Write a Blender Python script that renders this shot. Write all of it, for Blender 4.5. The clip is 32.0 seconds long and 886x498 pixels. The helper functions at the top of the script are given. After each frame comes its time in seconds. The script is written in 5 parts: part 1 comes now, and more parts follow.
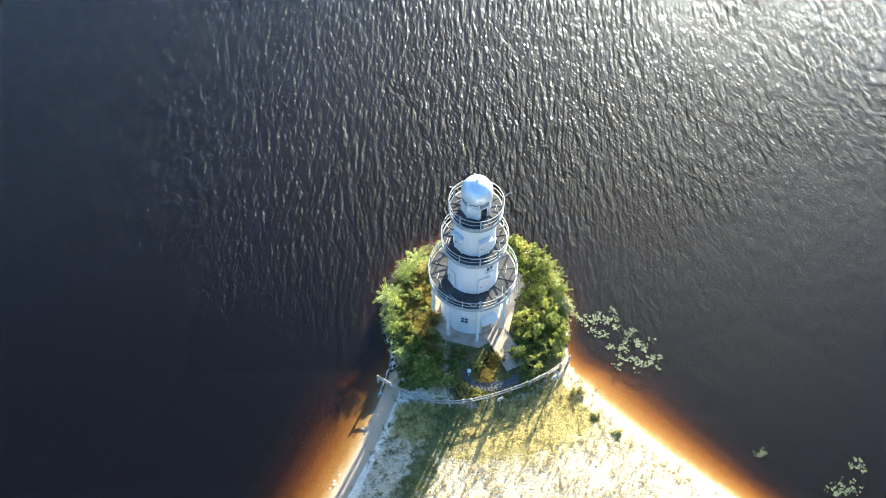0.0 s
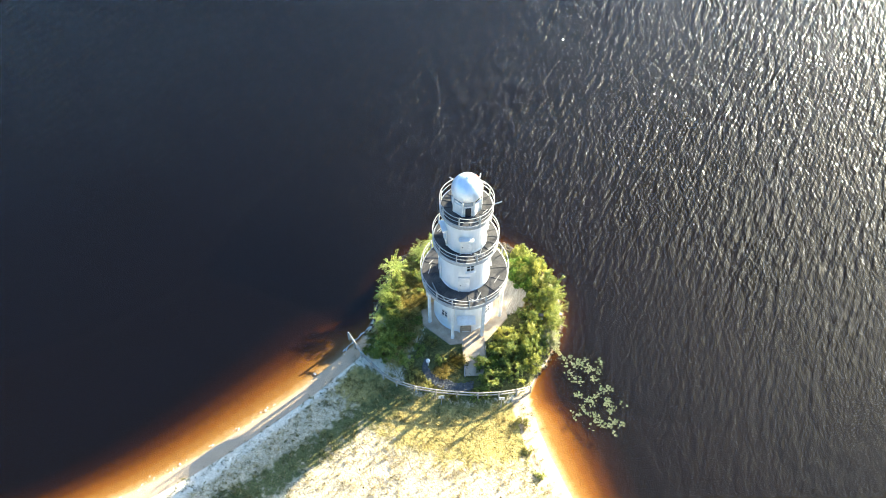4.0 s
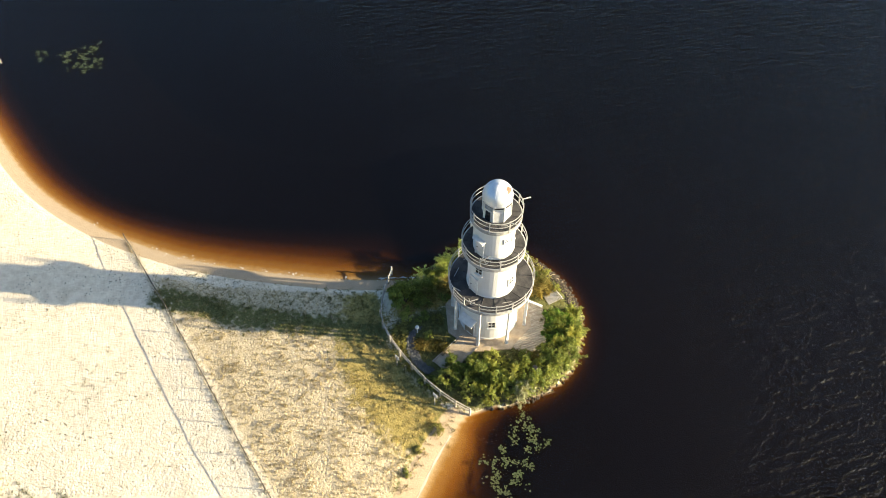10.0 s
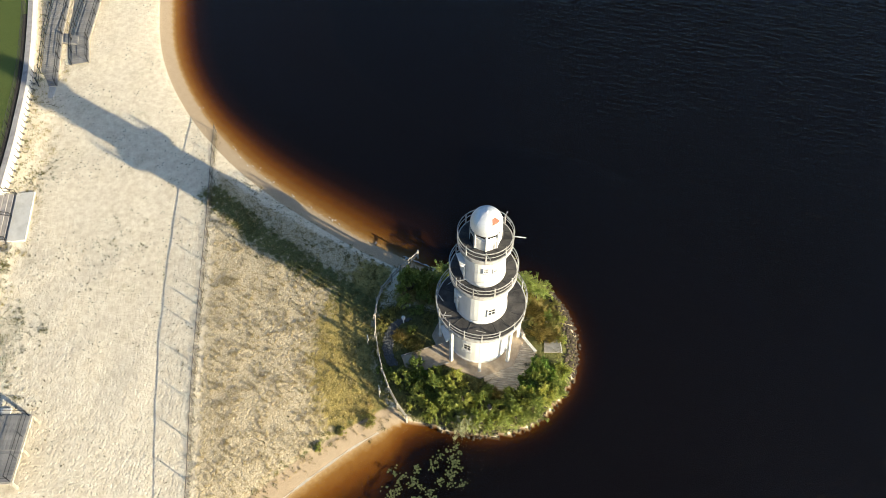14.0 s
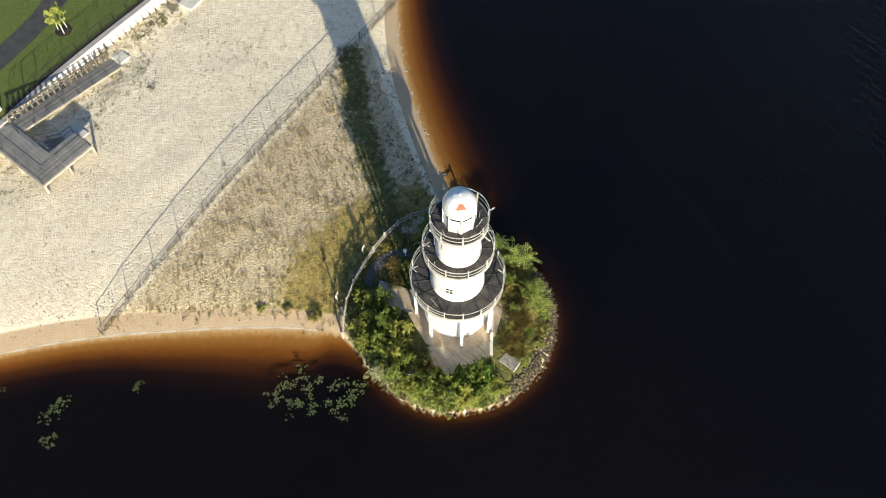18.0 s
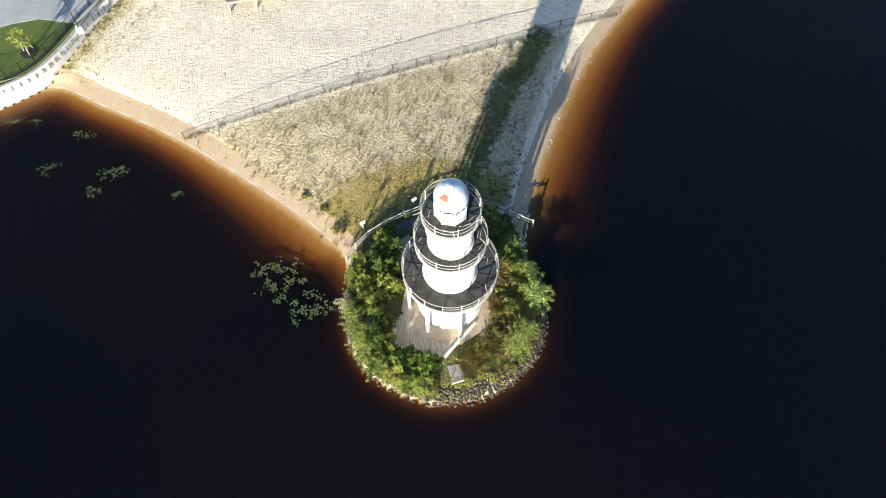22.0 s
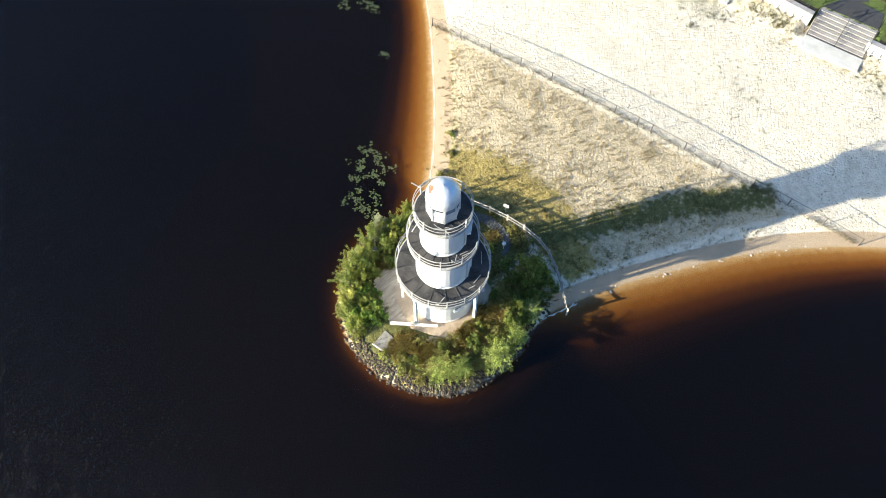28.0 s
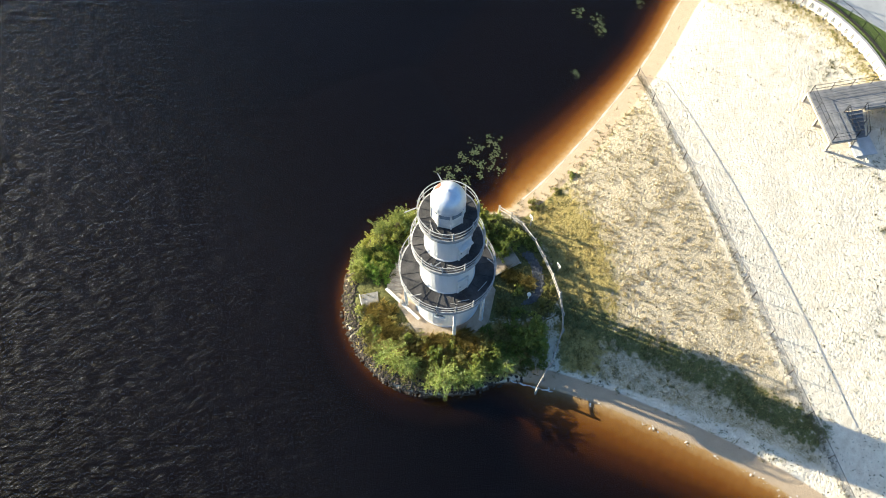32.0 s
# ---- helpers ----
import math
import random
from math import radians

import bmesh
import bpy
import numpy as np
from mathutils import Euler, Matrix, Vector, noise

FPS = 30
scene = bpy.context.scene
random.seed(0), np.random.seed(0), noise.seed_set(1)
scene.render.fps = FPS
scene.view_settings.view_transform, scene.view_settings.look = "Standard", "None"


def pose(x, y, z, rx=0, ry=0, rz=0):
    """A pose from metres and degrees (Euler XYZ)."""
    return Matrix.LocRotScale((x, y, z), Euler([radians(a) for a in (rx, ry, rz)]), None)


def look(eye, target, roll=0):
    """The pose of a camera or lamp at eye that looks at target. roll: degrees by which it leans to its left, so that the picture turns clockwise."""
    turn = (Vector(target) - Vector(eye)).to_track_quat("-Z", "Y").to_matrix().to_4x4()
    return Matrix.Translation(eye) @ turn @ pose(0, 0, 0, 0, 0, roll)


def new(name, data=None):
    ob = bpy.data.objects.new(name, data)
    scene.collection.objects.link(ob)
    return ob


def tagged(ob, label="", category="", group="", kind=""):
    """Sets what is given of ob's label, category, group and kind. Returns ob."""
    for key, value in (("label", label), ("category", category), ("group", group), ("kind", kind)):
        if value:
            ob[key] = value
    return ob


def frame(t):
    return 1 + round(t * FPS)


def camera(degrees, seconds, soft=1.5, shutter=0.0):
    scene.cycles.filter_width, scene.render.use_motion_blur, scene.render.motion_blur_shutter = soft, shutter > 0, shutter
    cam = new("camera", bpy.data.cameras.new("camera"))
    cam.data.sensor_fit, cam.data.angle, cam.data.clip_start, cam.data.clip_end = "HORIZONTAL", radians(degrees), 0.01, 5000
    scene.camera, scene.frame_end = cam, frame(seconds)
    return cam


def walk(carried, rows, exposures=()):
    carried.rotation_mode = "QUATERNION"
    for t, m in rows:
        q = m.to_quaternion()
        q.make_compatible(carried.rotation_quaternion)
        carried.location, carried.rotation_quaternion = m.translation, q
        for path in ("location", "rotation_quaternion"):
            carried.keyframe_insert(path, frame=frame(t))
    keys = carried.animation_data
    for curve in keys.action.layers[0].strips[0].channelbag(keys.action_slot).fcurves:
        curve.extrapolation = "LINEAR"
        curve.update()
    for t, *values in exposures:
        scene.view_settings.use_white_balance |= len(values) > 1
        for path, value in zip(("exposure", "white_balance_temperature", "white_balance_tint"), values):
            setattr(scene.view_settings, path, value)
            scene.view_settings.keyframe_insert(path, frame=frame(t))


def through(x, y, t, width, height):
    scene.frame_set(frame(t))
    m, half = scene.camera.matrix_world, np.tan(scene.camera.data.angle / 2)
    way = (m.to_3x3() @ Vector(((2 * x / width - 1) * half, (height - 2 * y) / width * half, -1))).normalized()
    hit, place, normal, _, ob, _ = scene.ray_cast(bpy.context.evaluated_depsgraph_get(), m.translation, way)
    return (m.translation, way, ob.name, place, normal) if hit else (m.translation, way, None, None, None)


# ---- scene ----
cam = camera(55.87, 32.0, soft=0.8)
# seconds, eye x y z, heading, pitch, roll
PATH = [
    (0, -3.337, -37.403, 62.670, -1.424, -54.683, 0.048),
    (0.5, -1.281, -37.499, 62.776, 1.713, -54.775, -0.059),
    (1, 0.798, -37.543, 62.841, 4.797, -54.839, 0.096),
    (1.5, 2.896, -37.506, 62.857, 7.645, -54.843, -0.104),
    (2, 5.031, -37.355, 62.808, 10.881, -54.795, 0.096),
    (2.5, 7.182, -37.104, 62.745, 13.823, -54.721, -0.101),
    (3, 9.361, -36.743, 62.668, 16.855, -54.595, 0.134),
    (3.5, 11.552, -36.293, 62.614, 20.133, -54.405, 0.034),
    (5.5, 20.468, -33.596, 62.539, 34.878, -53.423, -0.210),
    (6, 22.735, -32.591, 62.396, 38.626, -53.111, 0.065),
    (6.5, 24.981, -31.452, 62.231, 42.238, -52.696, -0.140),
    (7, 27.164, -30.133, 62.105, 46.158, -52.308, 0.031),
    (7.5, 29.219, -28.621, 62.070, 49.948, -51.991, -0.074),
    (8, 31.132, -26.896, 62.126, 53.838, -51.799, 0.186),
    (8.5, 32.867, -24.968, 62.198, 57.525, -51.738, -0.004),
    (9, 34.407, -22.851, 62.312, 61.212, -51.806, 0.174),
    (9.5, 35.695, -20.601, 62.445, 65.852, -51.979, -0.002),
    (10, 36.730, -18.241, 62.609, 69.186, -51.977, 0.287),
    (10.5, 37.482, -15.834, 62.760, 72.368, -51.949, 0.115),
    (11, 37.940, -13.408, 62.875, 75.473, -51.973, 0.184),
    (11.5, 38.095, -10.979, 62.935, 78.947, -52.123, 0.040),
    (12, 37.926, -8.545, 62.937, 82.082, -52.418, 0.078),
    (12.5, 37.458, -6.105, 62.877, 85.521, -52.878, 0.017),
    (13, 36.710, -3.644, 62.776, 89.371, -53.396, -0.111),
    (13.5, 35.711, -1.131, 62.665, 93.098, -54.069, -0.283),
    (15.5, 29.579, 9.537, 62.253, 112.650, -57.835, 0.184),
    (16, 27.999, 11.839, 62.262, 116.768, -58.722, 0.034),
    (16.5, 26.372, 13.977, 62.305, 120.926, -59.473, 0.050),
    (17, 24.664, 15.957, 62.376, 126.081, -60.118, 0.053),
    (17.5, 22.870, 17.828, 62.473, 130.659, -60.577, -0.039),
    (18, 21.006, 19.573, 62.573, 135.131, -60.944, -0.021),
    (18.5, 19.070, 21.184, 62.651, 140.618, -61.346, -0.031),
    (19, 17.039, 22.624, 62.663, 145.122, -61.624, 0.197),
    (19.5, 14.912, 23.916, 62.619, 150.654, -61.887, 0.109),
    (20, 12.723, 25.016, 62.533, 154.911, -61.987, 0.120),
    (20.5, 10.500, 25.901, 62.424, 159.411, -62.090, 0.065),
    (21, 8.264, 26.553, 62.300, 164.128, -62.215, -0.031),
    (21.5, 6.034, 26.992, 62.183, 168.639, -62.248, -0.025),
    (22, 3.829, 27.269, 62.076, 173.086, -62.271, -0.028),
    (22.5, 1.659, 27.390, 61.982, 177.143, -62.264, 0.008),
    (23, -0.487, 27.329, 61.908, 180.375, -62.303, -0.039),
    (23.5, -2.637, 27.060, 61.886, 184.129, -62.381, -0.140),
    (24, -4.785, 26.612, 61.904, 188.317, -62.503, 0.153),
    (24.5, -6.859, 25.986, 61.945, 192.665, -62.672, 0.008),
    (25, -8.873, 25.194, 62.004, 197.034, -62.856, 0.064),
    (25.5, -10.834, 24.293, 62.108, 201.789, -63.007, 0.051),
    (27.5, -17.935, 19.951, 63.127, 221.575, -63.535, -0.038),
    (28, -19.493, 18.441, 63.140, 226.604, -63.596, 0.132),
    (28.5, -20.894, 16.758, 63.094, 230.751, -63.603, -0.128),
    (29, -22.134, 14.906, 62.999, 235.633, -63.619, 0.113),
    (29.5, -23.172, 12.948, 62.893, 240.472, -63.637, -0.079),
    (30, -24.038, 10.866, 62.796, 245.470, -63.629, 0.242),
    (30.5, -24.718, 8.689, 62.721, 250.773, -63.690, -0.010),
    (31, -25.199, 6.424, 62.663, 255.966, -63.776, 0.170),
    (31.5, -25.503, 4.117, 62.599, 261.095, -63.884, -0.047),
    (32, -25.684, 1.762, 62.516, 266.800, -63.971, 0.082),
]
EXPOSURES = [(0.0, 2.5, 5450, 2), (3.0, 2.68, 5720, 2), (6.0, 2.84, 6330, 3), (7.0, 2.8, 6480, 4), (8.0, 2.55, 6720, 5), (9.0, 2.13, 6740, 5), (10.5, 1.46, 6780, 5), (13.0, 1.19, 6450, 5), (16.0, 1.04, 6120, 5), (19.0, 0.99, 6020, 5), (23.0, 1.42, 5580, 5), (28.0, 1.66, 5680, 5), (32.0, 1.62, 5830, 5)]
walk(cam, [(t, pose(x, y, z, 0, 0, yaw) @ pose(0, 0, 0, 90 + pitch) @ pose(0, 0, 0, 0, 0, roll)) for t, x, y, z, yaw, pitch, roll in PATH], EXPOSURES)

# ---- world, sun ----
SUN_AZ, SUN_EL = math.atan2(0.437, 0.9), radians(14.7)
world = bpy.data.worlds.new("world")
scene.world = world
world.use_nodes = True
wn, wl = world.node_tree.nodes, world.node_tree.links
sky = wn.new("ShaderNodeTexSky")
sky.sky_type, sky.sun_disc = "NISHITA", False
sky.sun_elevation, sky.sun_rotation = SUN_EL, SUN_AZ
sky.ozone_density, sky.dust_density = 4.2, 3.4
wn["Background"].inputs[1].default_value = 0.083
wl.new(sky.outputs[0], wn["Background"].inputs[0])
sun = new("sun", bpy.data.lights.new("sun", "SUN"))
sun.data.energy, sun.data.angle, sun.data.color = 5.0, radians(0.55), (1.0, 0.84, 0.59)
sun.matrix_world = look((math.sin(SUN_AZ) * math.cos(SUN_EL) * 300, math.cos(SUN_AZ) * math.cos(SUN_EL) * 300, math.sin(SUN_EL) * 300), (0, 0, 0))


# ---- materials ----
class Nodes:
    """A short way to write node materials."""

    def __init__(self, name, rough=0.8, metal=0.0):
        self.mat = bpy.data.materials.new(name)
        self.mat.use_nodes = True
        self.tree = self.mat.node_tree
        self.bsdf = self.tree.nodes["Principled BSDF"]
        self.out = self.tree.nodes["Material Output"]
        self.bsdf.inputs["Roughness"].default_value = rough
        self.bsdf.inputs["Metallic"].default_value = metal

    def add(self, kind, **inputs):
        node = self.tree.nodes.new(kind)
        for key, value in inputs.items():
            self.put(node.inputs[key.replace("_", " ")], value)
        return node

    def put(self, socket, value):
        if isinstance(value, bpy.types.NodeSocket):
            self.tree.links.new(value, socket)
        else:
            socket.default_value = value

    def coords(self, scale=(1, 1, 1), world=False, turn=0):
        tex = self.tree.nodes.new("ShaderNodeNewGeometry").outputs["Position"] if world else self.tree.nodes.new("ShaderNodeTexCoord").outputs["Object"]
        m = self.add("ShaderNodeMapping", Vector=tex, Scale=scale, Rotation=(0, 0, turn))
        return m.outputs[0]

    def noise(self, vec, scale, detail=4.0, rough=0.6):
        return self.add("ShaderNodeTexNoise", Vector=vec, Scale=scale, Detail=detail, Roughness=rough).outputs[0]

    def ramp(self, fac, stops):
        r = self.add("ShaderNodeValToRGB", Fac=fac)
        e = r.color_ramp.elements
        e.remove(e[1])
        for k, (pos, col) in enumerate(stops):
            el = e[0] if k == 0 else e.new(pos)
            el.position = pos
            el.color = (*col, 1) if isinstance(col, tuple) else (col, col, col, 1)
        return r.outputs[0]

    def mix(self, fac, a, b, blend="MIX"):
        m = self.tree.nodes.new("ShaderNodeMix")
        m.data_type, m.blend_type = "RGBA", blend
        for i, v in ((0, fac), (6, a), (7, b)):
            self.put(m.inputs[i], (*v, 1) if isinstance(v, tuple) and len(v) == 3 else v)
        return m.outputs[2]

    def math(self, op, a, b=0.0, clamp=False):
        m = self.tree.nodes.new("ShaderNodeMath")
        m.operation, m.use_clamp = op, clamp
        self.put(m.inputs[0], a), self.put(m.inputs[1], b)
        return m.outputs[0]

    def bump(self, height, strength, distance):
        b = self.add("ShaderNodeBump", Height=height, Strength=strength, Distance=distance)
        self.put(self.bsdf.inputs["Normal"], b.outputs[0])
        return b.outputs[0]

    def color(self, c):
        self.put(self.bsdf.inputs["Base Color"], (*c, 1) if isinstance(c, tuple) else c)
        return self


def grained(name, dark, light, scale=3.0, rough=0.8, metal=0.0, bump=0.3, dist=0.02, stretch=(1, 1, 1), fine=22.0, vary=0.0):
    n = Nodes(name, rough, metal)
    v = n.coords(stretch)
    big, small = n.noise(v, scale), n.noise(v, fine, 3)
    f = n.math("ADD", n.math("MULTIPLY", big, 0.65), n.math("MULTIPLY", small, 0.35))
    c = n.ramp(f, [(0.36, dark), (0.62, light)])
    if vary:
        rnd = n.tree.nodes.new("ShaderNodeObjectInfo").outputs["Random"]
        c = n.mix(n.math("MULTIPLY", rnd, vary), c, tuple(x * 0.35 for x in dark))
    n.color(c)
    n.bump(small, bump, dist)
    return n.mat


def leafy(name, stops, rough=0.55, through=0.33):
    n = Nodes(name, rough)
    rnd = n.tree.nodes.new("ShaderNodeNewGeometry").outputs["Random Per Island"]
    ob = n.tree.nodes.new("ShaderNodeObjectInfo").outputs["Random"]
    big = n.noise(n.coords(), 2.3, 2)
    f = n.math("ADD", n.math("MULTIPLY", rnd, 0.38), n.math("ADD", n.math("MULTIPLY", big, 0.55), n.math("MULTIPLY", ob, 0.22)))
    c = n.ramp(f, stops)
    n.color(c)
    tr = n.add("ShaderNodeBsdfTranslucent", Color=n.ramp(f, [(p, (min(1, r * (1.4 if g > r else 1.1)), g * 1.05, b * 0.75)) for p, (r, g, b) in stops]))
    m = n.add("ShaderNodeMixShader", Fac=through)
    n.tree.links.new(n.bsdf.outputs[0], m.inputs[1]), n.tree.links.new(tr.outputs[0], m.inputs[2])
    n.tree.links.new(m.outputs[0], n.out.inputs[0])
    return n.mat


def stucco_wall():
    n = Nodes("painted_stucco", 0.75)
    v = n.coords()
    streak = n.noise(n.coords((1.1, 1.1, 0.35)), 1.3, 5)
    fine = n.noise(v, 30, 3)
    f = n.math("ADD", n.math("MULTIPLY", streak, 0.75), n.math("MULTIPLY", fine, 0.25))
    n.color(n.ramp(f, [(0.25, (0.52, 0.50, 0.46)), (0.38, (0.67, 0.66, 0.63)), (0.6, (0.74, 0.73, 0.71))]))
    n.bump(fine, 0.25, 0.02)
    return n.mat


def dome_metal():
    n = Nodes("dome_metal", 0.3, 0.35)
    v = n.coords()
    big, fine = n.noise(v, 1.6, 4), n.noise(v, 14, 3)
    n.color(n.ramp(n.math("ADD", n.math("MULTIPLY", big, 0.7), n.math("MULTIPLY", fine, 0.3)), [(0.35, (0.68, 0.71, 0.74)), (0.6, (0.84, 0.86, 0.88))]))
    n.put(n.bsdf.inputs["Roughness"], n.ramp(big, [(0.3, 0.28), (0.7, 0.45)]))
    n.bump(n.math("ADD", fine, n.math("MULTIPLY", n.noise(v, 4.5, 3), 1.5)), 0.25, 0.02)
    return n.mat


def water_surface():
    """Two crossing trains of wind ripples over dark clear water; ripples too fine to see spread the sun's glitter."""
    n = Nodes("lake_water", 0.06)

    def train(crest, scale, stretch, detail=1.5):
        """Ripples whose crests run along an angle in degrees."""
        m = n.add("ShaderNodeMapping", Vector=n.tree.nodes.new("ShaderNodeNewGeometry").outputs["Position"])
        m.vector_type = "TEXTURE"
        n.put(m.inputs["Rotation"], (0, 0, radians(crest))), n.put(m.inputs["Scale"], (stretch, 1, 1))
        return n.noise(m.outputs[0], scale, detail, 0.5)

    a, b, c = train(82, 2.0, 3.8, 1), train(118, 3.3, 2.6), train(92, 6.5, 1.9, 2)
    # open water to the north is rough, the bays beside the spit lie in the lee
    world_at = n.coords((1, 1, 1), True)
    sep = n.add("ShaderNodeSeparateXYZ", Vector=world_at)
    exposed = n.math("SUBTRACT", n.math("MULTIPLY", sep.outputs[1], 0.032), n.math("MULTIPLY", sep.outputs[0], 0.008))
    gust = n.ramp(n.math("ADD", exposed, n.math("MULTIPLY", n.noise(world_at, 0.05, 2), 0.6)), [(0.0, 0.3), (0.35, 0.45), (0.7, 0.8), (1.3, 1.0)])
    h = n.math("ADD", n.math("MULTIPLY", a, 1.1), n.math("MULTIPLY", b, 0.36))
    h = n.math("MULTIPLY", n.math("ADD", h, n.math("MULTIPLY", c, 0.1)), gust)
    bump = n.add("ShaderNodeBump", Height=h, Strength=1.0, Distance=0.235).outputs[0]
    fres = n.add("ShaderNodeFresnel", IOR=1.33, Normal=bump).outputs[0]
    clean = n.add("ShaderNodeBsdfGlossy", Color=(1, 1, 1, 1), Roughness=0.1, Normal=bump)
    ruffled = n.add("ShaderNodeBsdfGlossy", Color=(1, 1, 1, 1), Roughness=0.53, Normal=bump)
    ruffled.distribution = clean.distribution = "BECKMANN"
    gloss = n.add("ShaderNodeMixShader", Fac=0.33)
    n.tree.links.new(clean.outputs[0], gloss.inputs[1]), n.tree.links.new(ruffled.outputs[0], gloss.inputs[2])
    clear = n.add("ShaderNodeBsdfTransparent", Color=(0.98, 0.94, 0.87, 1))
    m = n.add("ShaderNodeMixShader", Fac=fres)
    n.tree.links.new(clear.outputs[0], m.inputs[1]), n.tree.links.new(gloss.outputs[0], m.inputs[2])
    n.tree.links.new(m.outputs[0], n.out.inputs[0])
    n.tree.nodes.remove(n.bsdf)
    return n.mat


def ground_cover():
    """Sand, wet sand, lake bed whose colour goes orange to black for light lost in the water, dry grass, green grass
    and lawn, by the sheet's own layers.
    """
    n = Nodes("ground_cover", 0.92)
    v = n.coords((1, 1, 1), True)

    def layer(name):
        a = n.tree.nodes.new("ShaderNodeAttribute")
        a.attribute_name = name
        return a.outputs["Fac"]

    big, mid, fine = n.noise(v, 0.35, 4), n.noise(v, 1.9, 5, 0.65), n.noise(v, 9.0, 4, 0.7)
    pits = n.noise(v, 4.2, 6, 0.72)
    dimples = n.ramp(n.add("ShaderNodeTexVoronoi", Vector=n.mix(0.12, v, n.add("ShaderNodeTexNoise", Vector=v, Scale=3.0).outputs[1]), Scale=3.9).outputs["Distance"], [(0.06, 0.0), (0.3, 0.8), (0.5, 1.0)])
    sand = n.mix(n.ramp(mid, [(0.35, 0.0), (0.65, 1.0)]), (0.70, 0.60, 0.45), (0.87, 0.785, 0.63))
    sand = n.mix(n.math("MULTIPLY", n.ramp(fine, [(0.30, 1.0), (0.42, 0.0)]), 0.55), sand, (0.33, 0.27, 0.17))
    litter = n.ramp(n.math("ADD", n.math("MULTIPLY", big, 0.5), n.math("MULTIPLY", fine, 0.5)), [(0.56, 0.0), (0.66, 1.0)])
    sand = n.mix(n.math("MULTIPLY", litter, 0.5), sand, (0.36, 0.30, 0.15))
    wet = n.mix(n.math("ADD", n.math("MULTIPLY", mid, 0.6), n.math("MULTIPLY", fine, 0.4)), (0.37, 0.275, 0.175), (0.53, 0.415, 0.29))
    dry = n.mix(n.ramp(fine, [(0.35, 0.0), (0.62, 1.0)]), (0.41, 0.315, 0.185), (0.705, 0.60, 0.42))
    dry = n.mix(n.ramp(mid, [(0.52, 0.0), (0.70, 0.28)]), dry, (0.31, 0.255, 0.125))
    green = n.mix(n.ramp(fine, [(0.32, 0.0), (0.66, 1.0)]), (0.05, 0.06, 0.02), (0.20, 0.19, 0.07))
    lawn = n.mix(n.ramp(fine, [(0.3, 0.0), (0.7, 1.0)]), (0.065, 0.10, 0.024), (0.17, 0.205, 0.06))

    def edged(name, amount=0.9):
        return n.ramp(n.math("ADD", layer(name), n.math("MULTIPLY", n.math("SUBTRACT", n.math("ADD", n.math("MULTIPLY", mid, 0.6), n.math("MULTIPLY", fine, 0.4)), 0.5), amount)), [(0.38, 0.0), (0.62, 1.0)])

    c = n.mix(edged("dry", 1.7), sand, dry)
    gold = n.mix(n.ramp(fine, [(0.35, 0.0), (0.62, 1.0)]), (0.22, 0.165, 0.045), (0.47, 0.37, 0.135))
    c = n.mix(edged("gold", 1.5), c, gold)
    c = n.mix(edged("green", 1.9), c, green)
    c = n.mix(edged("wet", 0.35), c, wet)
    c = n.mix(edged("lawn", 0.1), c, lawn)
    # Bed colour runs orange to black in place of light absorbed by tannin water.
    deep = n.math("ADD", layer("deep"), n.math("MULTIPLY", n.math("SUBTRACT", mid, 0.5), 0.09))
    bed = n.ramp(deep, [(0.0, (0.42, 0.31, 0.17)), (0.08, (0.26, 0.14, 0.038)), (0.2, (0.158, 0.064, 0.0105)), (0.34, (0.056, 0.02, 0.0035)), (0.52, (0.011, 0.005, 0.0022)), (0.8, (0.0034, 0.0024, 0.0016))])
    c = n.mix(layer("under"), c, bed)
    n.color(c)
    h = n.math("ADD", n.math("MULTIPLY", fine, 0.35), n.math("ADD", n.math("MULTIPLY", n.math("MULTIPLY", dimples, n.math("SUBTRACT", 1.0, n.math("MAXIMUM", layer("wet"), layer("lawn")))), 0.42), n.math("MULTIPLY", n.math("MULTIPLY", pits, 0.85), n.math("SUBTRACT", 1.0, n.math("MULTIPLY", layer("wet"), 0.75)))))
    n.bump(h, 0.72, 0.14)
    n.put(n.bsdf.inputs["Specular IOR Level"], n.math("MULTIPLY", n.math("SUBTRACT", 1.0, layer("under")), 0.15))
    return n.mat


WALL, DOME, WATER, GROUND = stucco_wall(), dome_metal(), water_surface(), ground_cover()
WHITE = grained("white_paint", (0.58, 0.57, 0.545), (0.77, 0.76, 0.74), 2.0, 0.6, bump=0.1)
RAILWOOD = grained("weathered_rail", (0.30, 0.29, 0.27), (0.58, 0.56, 0.53), 2.5, 0.75, stretch=(2, 2, 2), bump=0.2, vary=0.25)
FENCEWOOD = grained("silvered_timber", (0.26, 0.23, 0.19), (0.55, 0.50, 0.43), 4.0, 0.85, vary=0.3)
DECKTOP = grained("deck_roofing", (0.018, 0.018, 0.019), (0.085, 0.078, 0.075), 1.1, 0.85, bump=0.3, fine=16)
PATIOWOOD = grained("bleached_boards", (0.31, 0.25, 0.185), (0.62, 0.54, 0.43), 2.5, 0.88, stretch=(6, 0.8, 1), vary=0.22)
PALECONC = grained("pale_concrete", (0.50, 0.48, 0.44), (0.68, 0.66, 0.62), 0.9, 0.9, bump=0.2)
GREYSLAB = grained("grey_slab", (0.19, 0.175, 0.155), (0.36, 0.34, 0.31), 2.0, 0.9, bump=0.3)
TANSLAB = grained("tan_slab", (0.33, 0.25, 0.17), (0.52, 0.42, 0.31), 1.4, 0.9)
